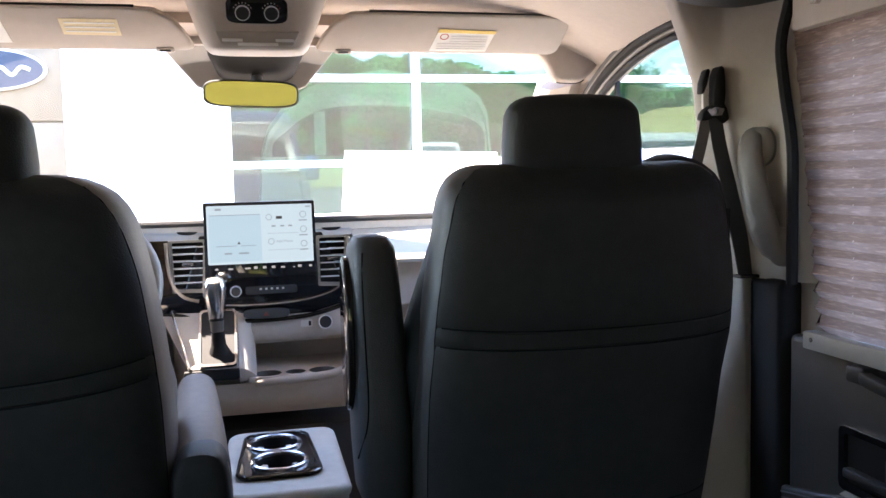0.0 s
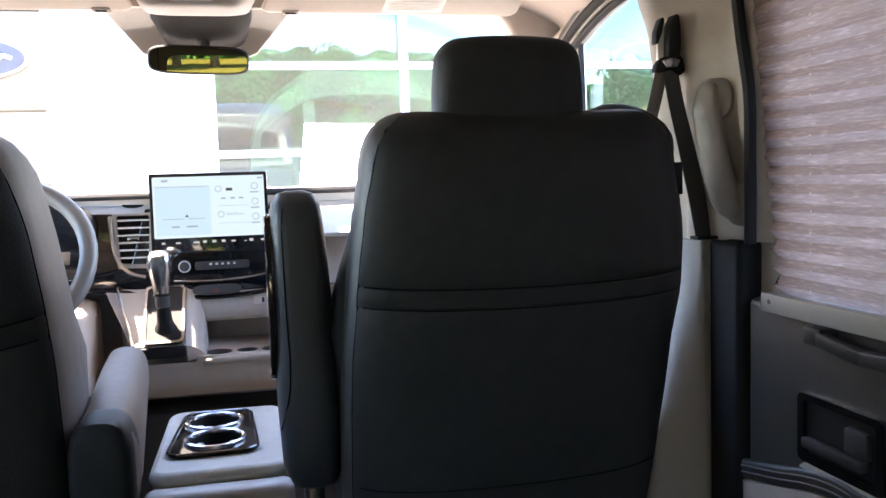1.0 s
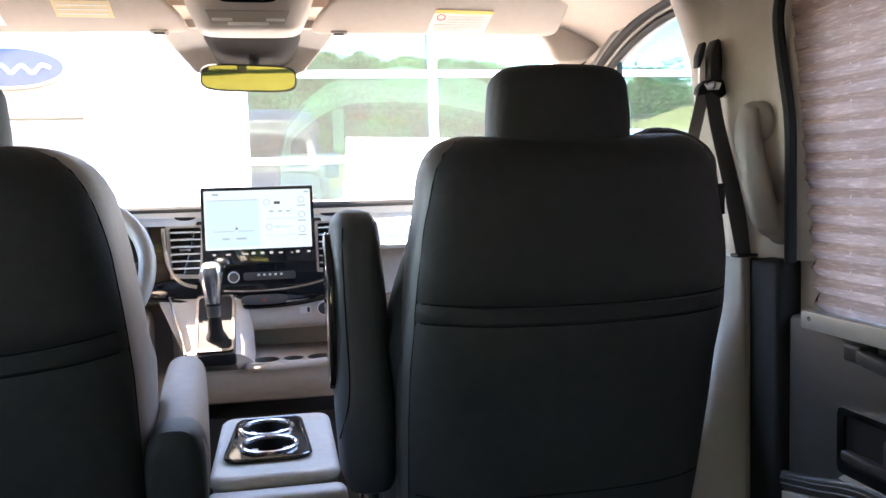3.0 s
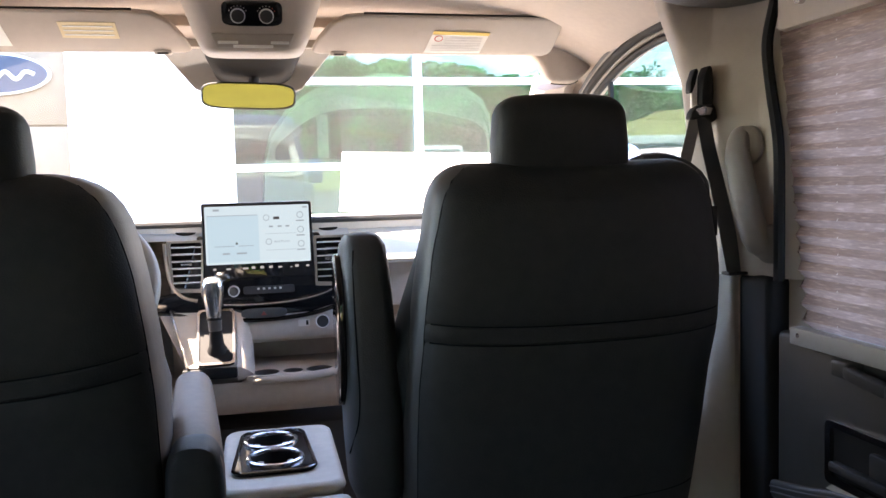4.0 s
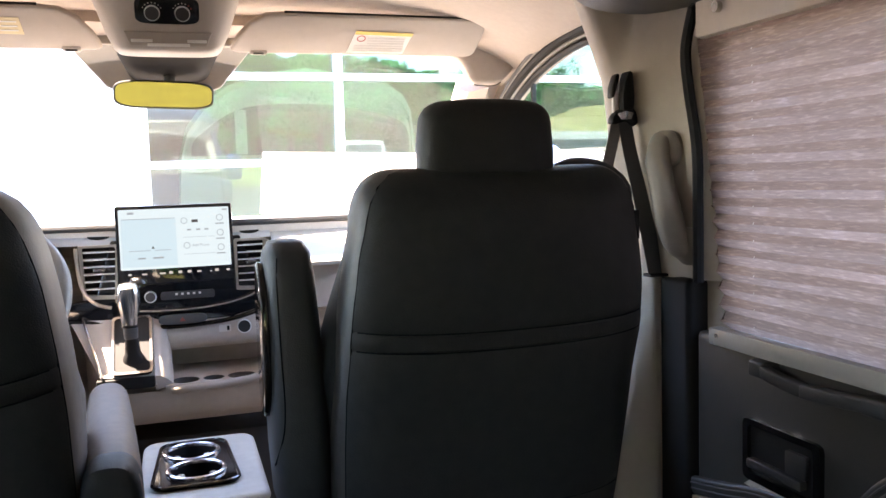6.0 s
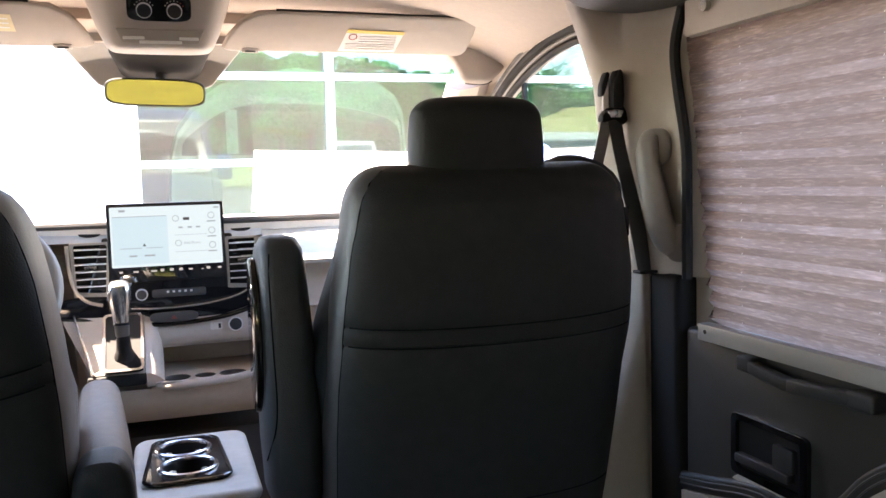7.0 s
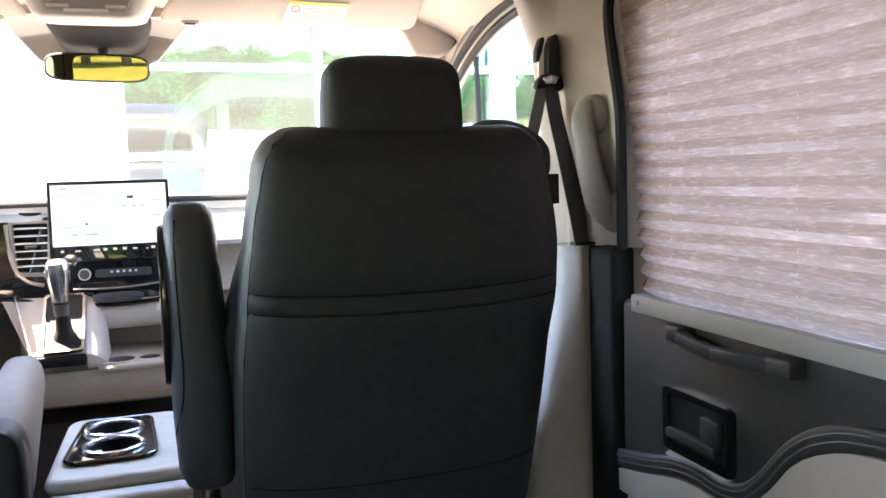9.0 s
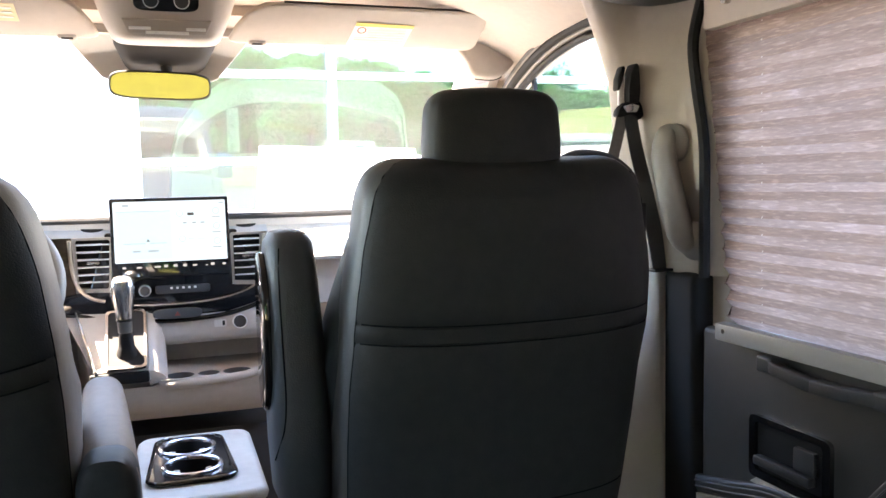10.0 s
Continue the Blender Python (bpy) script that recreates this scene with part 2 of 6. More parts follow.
def glazing(name):
    m = glass(name, (0.42, 0.55, 0.5), 0.3)
    nt = m.node_tree
    mx = nt.nodes["Mix Shader"]
    for l in list(mx.inputs[0].links):
        nt.links.remove(l)
    mx.inputs[0].default_value = 0.055
    gl = nt.nodes["Glossy BSDF"]
    gl.inputs["Color"].default_value = (0.66, 0.92, 1.0, 1)
    gl.inputs["Roughness"].default_value = 0.0
    # faint diffuse layer paints a washed-out veil over the panes
    haze, over = nt.nodes.new("ShaderNodeBsdfDiffuse"), nt.nodes.new("ShaderNodeMixShader")
    haze.inputs[0].default_value, over.inputs[0].default_value = (0.6, 0.82, 0.74, 1), 0.006
    nt.links.new(mx.outputs[0], over.inputs[1])
    nt.links.new(haze.outputs[0], over.inputs[2])
    nt.links.new(over.outputs[0], nt.nodes["Material Output"].inputs[0])
    return m


GLAZING = glazing("reflective_glazing")


# ---- building helpers ----
def thing(name, label, category, at=(0, 0, 0), group="", kind=""):
    ob = new(name)
    ob.empty_display_size = 0.05
    ob.location = at
    return tagged(ob, label, category, group, kind)


def part(name, bm, material, parent=None, label="", smooth=True):
    me = bpy.data.meshes.new(name)
    bmesh.ops.recalc_face_normals(bm, faces=bm.faces)
    bm.to_mesh(me)
    bm.free()
    if smooth:
        me.polygons.foreach_set("use_smooth", [True] * len(me.polygons))
        me.set_sharp_from_angle(angle=radians(38))
    me.materials.append(material)
    ob = new(name, me)
    if parent:
        ob.parent = parent
        if parent.parent is None:
            ob.matrix_parent_inverse = parent.matrix_basis.inverted()
    if label:
        ob["label"] = label
    return ob


def solid(name, bm, material, label, category, group="", kind="", smooth=True):
    return tagged(part(name, bm, material, None, "", smooth), label, category, group, kind)


def box(x0, x1, y0, y1, z0, z1, bevel=0.0, seg=2, bm=None):
    b = bmesh.new()
    bmesh.ops.create_cube(b, size=1)
    for v in b.verts:
        v.co = Vector(((x0 + x1) / 2 + v.co.x * (x1 - x0), (y0 + y1) / 2 + v.co.y * (y1 - y0), (z0 + z1) / 2 + v.co.z * (z1 - z0)))
    if bevel:
        bmesh.ops.bevel(b, geom=b.edges[:], offset=bevel, segments=seg, affect="EDGES", profile=0.5)
    return join(bm, b)


def join(bm, other):
    """Adds the faces of other to bm."""
    if bm is None:
        return other
    made = {v: bm.verts.new(v.co) for v in other.verts}
    for f in other.faces:
        bm.faces.new([made[v] for v in f.verts])
    other.free()
    return bm


def moved(bm, m):
    bm.transform(m)
    return bm


def loft(rings, caps=True, closed=True, bm=None):
    b = bmesh.new()
    vs = [[b.verts.new(p) for p in r] for r in rings]
    n = len(rings[0])
    for a, c in zip(vs, vs[1:]):
        for i in range(n if closed else n - 1):
            j = (i + 1) % n
            b.faces.new((a[i], a[j], c[j], c[i]))
    if caps and closed:
        b.faces.new(vs[0][::-1])
        b.faces.new(vs[-1])
    return join(bm, b)


def squircle(a, b, n=2.6, count=28):
    """A rounded rectangle of half sizes a, b, as (u, v) pairs."""
    out = []
    for i in range(count):
        t = 2 * math.pi * i / count
        c, s = math.cos(t), math.sin(t)
        out.append((a * math.copysign(abs(c) ** (2 / n), c), b * math.copysign(abs(s) ** (2 / n), s)))
    return out


def tube(points, r, count=10, flat=1.0, bm=None, closed=False):
    """A rod of radius r along the points."""
    pts = [Vector(p) for p in points]
    rings = []
    n = len(pts)
    for i, p in enumerate(pts):
        d = (pts[(i + 1) % n] - pts[i - 1]) if closed else (pts[min(i + 1, n - 1)] - pts[max(i - 1, 0)])
        d.normalize()
        up = Vector((0, 0, 1)) if abs(d.z) < 0.9 else Vector((1, 0, 0))
        u = d.cross(up).normalized()
        v = u.cross(d)
        rr = r[i] if isinstance(r, (list, tuple)) else r
        rings.append([p + u * math.cos(k * 2 * math.pi / count) * rr + v * math.sin(k * 2 * math.pi / count) * rr * flat for k in range(count)])
    if closed:
        rings.append(rings[0])
    return loft(rings, caps=not closed, bm=bm)


def smooth_path(points, steps=6, closed=False):
    pts = [Vector(p) for p in points]
    out, n = [], len(pts)
    for i in range(n if closed else n - 1):
        p0, p1, p2, p3 = (pts[k % n] if closed else pts[min(max(k, 0), n - 1)] for k in (i - 1, i, i + 1, i + 2))
        for s in range(steps):
            t = s / steps
            out.append(0.5 * (2 * p1 + (p2 - p0) * t + (2 * p0 - 5 * p1 + 4 * p2 - p3) * t * t + (3 * p1 - p0 - 3 * p2 + p3) * t ** 3))
    if not closed:
        out.append(pts[-1])
    return out


def slab(poly, thick, axis="x", base=0.0, bevel=0.0, bm=None, seg=2):
    """A flat piece: an outline of (u, v) pairs, thick along the axis from base. x: (y, z); y: (x, z); z: (x, y)."""
    b = bmesh.new()

    def put(u, v, w):
        return {"x": (w, u, v), "y": (u, w, v), "z": (u, v, w)}[axis]
    lo = [b.verts.new(put(u, v, base)) for u, v in poly]
    hi = [b.verts.new(put(u, v, base + thick)) for u, v in poly]
    n = len(poly)
    b.faces.new(lo[::-1])
    b.faces.new(hi)
    for i in range(n):
        b.faces.new((lo[i], lo[(i + 1) % n], hi[(i + 1) % n], hi[i]))
    if bevel:
        bmesh.ops.recalc_face_normals(b, faces=b.faces)
        es = [e for e in b.edges if len(e.link_faces) == 2 and e.calc_face_angle(0) > 0.6]
        bmesh.ops.bevel(b, geom=es, offset=bevel, segments=seg, affect="EDGES", profile=0.5)
    return join(bm, b)


def rounded(x0, x1, y0, y1, r, count=5):
    """The outline of a rectangle with round corners."""
    out = []
    for cx, cy, a in ((x1 - r, y1 - r, 0), (x0 + r, y1 - r, 90), (x0 + r, y0 + r, 180), (x1 - r, y0 + r, 270)):
        for k in range(count + 1):
            t = radians(a + 90 * k / count)
            out.append((cx + r * math.cos(t), cy + r * math.sin(t)))
    return out


def ring(cx, cy, cz, r0, r1, h, axis="z", count=36, bm=None):
    """A ring with a rounded section, r0 to r1, h high."""
    prof = [(r0, 0), (r0 + 0.15 * (r1 - r0), 0.75 * h), (r0 + 0.5 * (r1 - r0), h), (r0 + 0.85 * (r1 - r0), 0.75 * h), (r1, 0)]
    rings = []
    for k in range(count + 1):
        t = 2 * math.pi * k / count
        row = []
        for r, w in prof:
            u, v = r * math.cos(t), r * math.sin(t)
            row.append(Vector((cx, cy, cz)) + Vector({"x": (-w, u, v), "y": (u, -w, v), "z": (u, v, w)}[axis]))
        rings.append(row)
    return loft(rings, caps=False, closed=True, bm=bm)


def disc(cx, cy, cz, r, h, axis="z", count=28, bm=None, bevel=0.0):
    return slab([(p[0], p[1]) for p in [({"x": cy, "y": cx, "z": cx}[axis] + r * math.cos(2 * math.pi * k / count), {"x": cz, "y": cz, "z": cy}[axis] + r * math.sin(2 * math.pi * k / count)) for k in range(count)]],
                h, axis, {"x": cx, "y": cy, "z": cz}[axis], bevel, bm)


def frame_slab(outer, inner, thick, axis="x", base=0.0, bm=None):
    """A flat piece with an opening: both outlines have as many points."""
    def put(p, w):
        return {"x": (w, p[0], p[1]), "y": (p[0], w, p[1]), "z": (p[0], p[1], w)}[axis]
    rings = [[Vector(put(p, base)) for p in outer], [Vector(put(p, base + thick)) for p in outer], [Vector(put(p, base + thick)) for p in inner], [Vector(put(p, base)) for p in inner]]
    rings.append(rings[0])
    return loft(rings, caps=False, bm=bm)


def outward(inner, outer):
    """For each point of the inner outline the point of the outer one straight outward of it."""
    c = Vector((sum(p[0] for p in inner) / len(inner), sum(p[1] for p in inner) / len(inner)))
    out = []
    for p in inner:
        d = Vector(p) - c
        best = None
        for i, q in enumerate(outer):
            a, e = Vector(q), Vector(outer[(i + 1) % len(outer)]) - Vector(q)
            den = d.x * e.y - d.y * e.x
            if abs(den) < 1e-9:
                continue
            w = a - c
            t, u = (w.x * e.y - w.y * e.x) / den, (w.x * d.y - w.y * d.x) / den
            if t > 0 and -1e-6 <= u <= 1 + 1e-6 and (best is None or t > best):
                best = t
        out.append(tuple(c + d * best))
    return out


def plate(outline, holes, z0, z1):
    """A level plate with round holes (x, y, r), from z0 to z1."""
    b = bmesh.new()
    loops = [list(outline)] + [[(x + r * math.cos(k * math.pi / 18), y + r * math.sin(k * math.pi / 18)) for k in range(36)] for x, y, r in holes]
    for z in (z0, z1):
        es = []
        for lp in loops:
            vs = [b.verts.new((u, v, z)) for u, v in lp]
            es += [b.edges.new((vs[i - 1], vs[i])) for i in range(len(vs))]
        bmesh.ops.triangle_fill(b, use_beauty=True, edges=es)
    b.verts.ensure_lookup_table()
    n = sum(len(lp) for lp in loops)
    i = 0
    for lp in loops:
        for k in range(len(lp)):
            p, q = i + k, i + (k + 1) % len(lp)
            b.faces.new((b.verts[p], b.verts[q], b.verts[q + n], b.verts[p + n]))
        i += len(lp)
    return b


def spread(poly, count):
    """count points spaced evenly along a closed outline."""
    pts = [Vector(p) for p in poly]
    seg = [(pts[(i + 1) % len(pts)] - p).length for i, p in enumerate(pts)]
    total, out, i, acc = sum(seg), [], 0, 0.0
    for k in range(count):
        d = total * k / count
        while acc + seg[i] < d:
            acc += seg[i]
            i += 1
        q = pts[i].lerp(pts[(i + 1) % len(pts)], (d - acc) / max(seg[i], 1e-9))
        out.append((q.x, q.y))
    return out


# ---- structure: the van's cabin ----
FLOOR_Z, GROUND_Z = 0.0, -0.62
solid("floor", box(-0.93, 0.93, -3.0, 2.9, -0.06, FLOOR_Z), FLOORMAT, "dark grey carpeted van floor", "floor", kind="structure")


def headliner():
    rows = []
    for y, z in ((2.16, 1.425), (2.08, 1.445), (1.95, 1.462), (1.8, 1.474), (1.6, 1.487), (1.4, 1.5), (1.1, 1.515), (0.6, 1.53), (-1.0, 1.54), (-3.0, 1.53)):
        row = []
        for k in range(-16, 17):
            x = 0.9 * k / 16
            row.append(Vector((x, y, z - 0.12 * abs(k / 16) ** 5 - 0.012 * (k / 16) ** 2)))
        for k in range(16, -17, -1):
            row.append(Vector((0.96 * k / 16, y, 1.62)))
        rows.append(row)
    return loft(rows)


solid("ceiling", headliner(), HEADLINER, "beige fabric headliner of the van", "ceiling", kind="structure")
solid("roof", box(-0.97, 0.97, -3.05, 1.98, 1.622, 1.66, 0.01), BODYPAINT, "painted metal van roof", "roof", kind="structure")

WIN_FRONT = smooth_path([(1.46, 0.90, 0), (1.46, 1.10, 0), (1.465, 1.27, 0), (1.53, 1.327, 0), (1.62, 1.344, 0), (1.69, 1.344, 0), (1.80, 1.331, 0), (1.918, 1.304, 0), (2.04, 1.26, 0), (2.15, 1.2, 0), (2.28, 1.1, 0), (2.39, 0.99, 0), (2.41, 0.90, 0)], 4)
WIN_FRONT = [(p.x, p.y) for p in WIN_FRONT]


SIDE_OPENING = spread([(-0.45, 0.778), (-0.45, 1.28), (1.185, 1.28), (1.185, 0.778)], 120)
REAR_OPENINGS = [(x0, x1, spread(rounded(x0 + 0.06, x1 - 0.06, 0.5, 1.1, 0.06), 60)) for x0, x1 in ((-0.955, -0.2), (-0.19, 0.955))]


def cabin_side(sign, tag):
    """One long side: the front door with its glass, and the rear side with one window."""
    x = 0.875 * sign
    d = thing("door_" + tag, "van front door with beige frame and black window seal", "door", kind="structure")
    opening = spread(WIN_FRONT, 72)
    outer = outward(opening, [(1.36, 0.89), (1.36, 1.60), (1.95, 1.60), (2.2, 1.42), (2.86, 0.92), (2.84, 0.89)])
    part("door_frame", frame_slab(outer, opening, 0.016 * sign, "x", x), BEIGE, d, "beige door frame")
    part("door_panel", box(min(x, x + 0.06 * sign), max(x, x + 0.06 * sign), 1.36, 2.86, -0.1, 0.905, 0.008), TAUPE, d, "taupe lower door panel")
    def run(off, k0, k1, dx):
        c = Vector((1.8, 1.0))
        return [Vector((x - dx * sign, u + off * (Vector((u, v)) - c).normalized().x, v + off * (Vector((u, v)) - c).normalized().y)) for u, v in WIN_FRONT[k0:k1]]
    part("window_seal", tube(run(0.002, 2, 46, 0.004), 0.009, 8), RUBBER, d, "black rubber window seal")
    part("frame_band", tube(run(0.018, 14, 46, 0.004), 0.006, 8), GRIP, d, "pale door frame edge")
    part("window_seal", tube(run(0.033, 13, 46, 0.01), 0.011, 8), RUBBER, d, "black rubber door seal")
    part("frame_band", tube(run(0.047, 15, 46, 0.012), 0.005, 8), GRIP, d, "grey door frame edge")
    part("window_seal", tube(run(0.055, 16, 46, 0.014), 0.006, 8), MIDGREY, d, "grey inner door seal")
    part("window_divider", slab([(1.934, 0.9), (1.947, 0.9), (1.97, 1.335), (1.958, 1.335)], 0.01 * sign, "x", x + 0.003 * sign), RUBBER, d, "black quarter window bar")
    pane = slab(WIN_FRONT, 0.004 * sign, "x", x + 0.014 * sign)
    g = part("pane", pane, WINDSHIELD, d, "clear door glass", smooth=False)
    g.visible_shadow = False
    w = thing("wall_" + tag, "van rear side wall with a window opening", "wall", kind="structure")
    x = 0.915 * sign
    part("wall_skin", frame_slab(outward(SIDE_OPENING, [(-3.0, -0.1), (-3.0, 1.62), (1.36, 1.62), (1.36, -0.1)]), SIDE_OPENING, 0.04 * sign, "x", x), BEIGE, w, "beige side trim")
    g = part("pane", box(min(x, x + 0.012 * sign) + 0.02 * sign, max(x, x + 0.012 * sign) + 0.02 * sign, -0.46, 1.195, 0.77, 1.29), glass("side_glass_" + tag, (0.62, 0.62, 0.6) if sign > 0 else (0.46, 0.44, 0.4), 0.3), w, "tinted side glass", smooth=False)
    g.visible_shadow = sign < 0
    return d, w


cabin_side(1, "right")
cabin_side(-1, "left")

rear = thing("wall_rear", "closed rear doors of the van with tinted glass", "wall", kind="structure")
for x0, x1, hole in REAR_OPENINGS:
    leaf = part("rear_door", frame_slab(outward(hole, [(x0, -0.1), (x0, 1.62), (x1, 1.62), (x1, -0.1)]), hole, 0.05, "y", -3.0), BEIGE, rear, "beige rear door trim")
    rear_pane = part("pane", box(x0 + 0.04, x1 - 0.04, -2.98, -2.972, 0.48, 1.115), REARGLASS, leaf, "tinted rear door glass", smooth=False)
    rear_pane.visible_shadow = False
part("door_gap", box(-0.2, -0.19, -2.985, -2.965, -0.1, 1.62), RUBBER, rear, "dark gap between the rear doors")


# windshield with its header and corner pillars
def windshield():
    w = thing("window_front", "curved windshield of clear glass", "window", kind="structure")
    rows = []
    for k in range(-12, 13):
        u = k / 12
        back = 0.16 * u * u
        rows.append([Vector((0.86 * u, 2.78 - back, 0.93)), Vector((0.82 * u, 2.5 - back, 1.15)), Vector((0.78 * u, 2.2 - back * 0.9, 1.40)), Vector((0.77 * u, 2.13 - back * 0.9, 1.45))])
    g = part("pane", loft(rows, caps=False, closed=False), WINDSHIELD, w, "clear laminated glass")
    g.visible_shadow = False
    for s in (-1, 1):
        rings = []
        for t in (0, 0.15, 0.3, 0.45, 0.6, 0.75, 0.86):
            c = Vector((0.83 - 0.05 * t, 2.74 - 0.68 * t, 0.92 + 0.46 * t))
            rings.append([Vector((s * (c.x + dx), c.y + dy, c.z + dz)) for dx, dy, dz in ((-0.045, -0.02, -0.02), (-0.03, -0.055, -0.03), (0.02, -0.075, -0.02), (0.07, -0.03, 0.0), (0.07, 0.05, 0.03), (-0.03, 0.03, 0.02))])
        part("pillar_trim", loft(rings), BEIGE, w, "beige windshield pillar trim")
        low = [(q.x, q.y) for q in smooth_path([(0.6, 1.385, 0), (0.66, 1.377, 0), (0.7, 1.371, 0), (0.726, 1.346, 0), (0.74, 1.318, 0), (0.752, 1.304, 0), (0.768, 1.3, 0), (0.815, 1.301, 0), (0.85, 1.325, 0), (0.875, 1.356, 0), (0.89, 1.385, 0)], 5)]
        part("corner_trim", slab([(s * u, v) for u, v in low + [(0.89, 1.5), (0.6, 1.5)]], 0.05, "y", 2.035, 0.014, seg=3), HEADLINER, w, "beige rounded headliner corner")
        part("corner_gap", tube([(s * u, 2.05, v - 0.002) for u, v in low[26:38]], 0.0014, 6), RUBBER, w, "dark joint under the corner")
    header = []
    for k in range(-12, 13):
        u = k / 12
        back = 0.145 * u * u
        header.append([Vector((0.8 * u, y - back, z)) for y, z in ((2.17, 1.425), (2.1, 1.41), (2.03, 1.43), (2.0, 1.66), (2.1, 1.64), (2.2, 1.45))])
    part("header_trim", loft(header), HEADLINER, w, "beige windshield header")
    return w


windshield()


# B-pillar trim
def b_pillar(s, tag):
    p = thing("trim_pillar_" + tag, "beige upper and light grey lower pillar trim", "pillar trim", kind="structure")
    rings = []
    for z, lx in ((0.862, 0.836), (0.93, 0.834), (1.0, 0.83), (1.07, 0.825), (1.15, 0.82), (1.225, 0.811), (1.29, 0.79), (1.34, 0.77), (1.42, 0.74)):
        rings.append([Vector((s * q.x, q.y, z)) for q in smooth_path([(x, y, 0) for x, y in ((lx + 0.035, 1.5), (lx + 0.006, 1.478), (lx, 1.455), (lx + 0.008, 1.425), (max(lx + 0.016, 0.828), 1.398), (0.84, 1.38), (0.864, 1.345), (0.884, 1.312), (0.888, 1.28), (0.893, 1.262), (0.92, 1.25), (0.92, 1.5))], 4, True)])
    part("upper_trim", loft(rings), PILLARBEIGE, p, "beige upper pillar trim")
    rings = []
    for z, lx in ((0.0, 0.72), (0.3, 0.745), (0.42, 0.757), (0.487, 0.766), (0.595, 0.786), (0.7, 0.812), (0.79, 0.829), (0.86, 0.826)):
        rings.append([Vector((s * q.x, q.y, z)) for q in smooth_path([(x, y, 0) for x, y in ((lx + 0.02, 1.5), (lx, 1.44), (lx + 0.002, 1.395), (lx + 0.02, 1.37), (0.858, 1.362), (0.874, 1.372), (0.905, 1.378), (0.92, 1.385), (0.92, 1.5))], 4, True)])
    part("lower_trim", loft(rings), PILLARGREY, p, "light grey lower pillar trim")
    # near-black strip between the pale lower trim and the sliding door
    part("pillar_strip", box(min(s * 0.872, s * 0.925), max(s * 0.872, s * 0.925), 1.276, 1.371, 0.0, 0.864, 0.012, 3), RUBBER, p, "dark strip beside the lower pillar trim")
    seal = smooth_path([(s * 0.88, 1.255, 0.86), (s * 0.88, 1.255, 1.0), (s * 0.88, 1.258, 1.1), (s * 0.876, 1.275, 1.2), (s * 0.872, 1.279, 1.27), (s * 0.873, 1.262, 1.33), (s * 0.871, 1.235, 1.38), (s * 0.868, 1.205, 1.42)], 5)
    part("weather_strip", tube(seal, 0.0098, 8), RUBBER, p, "black rubber weather strip")
    return p


b_pillar(1, "right")
b_pillar(-1, "left")

# beige rail above the side blind
rail = thing("trim_rail", "beige trim rail above the side blind", "trim", kind="structure")
part("rail", box(0.868, 0.915, -1.5, 1.25, 1.285, 1.42, 0.01), BEIGE, rail)
part("screw", disc(0.858, 1.178, 1.327, 0.009, 0.012, "x", 14), SATIN, rail, "small metal screw eye")

# dark overhead pod by the headliner
rings = []
for y, a in ((1.44, 0.35), (1.42, 0.7), (1.37, 0.93), (1.28, 1.0), (0.6, 1.0), (0.3, 0.9)):
    rings.append([Vector((0.82 + 0.14 * a * u, y, 1.408 + 0.062 * a * v)) for u, v in squircle(1, 1, 2.6, 24)])
solid("overhead_pod", loft(rings), DARK, "dark grey padded pod under the headliner edge", "overhead pod")


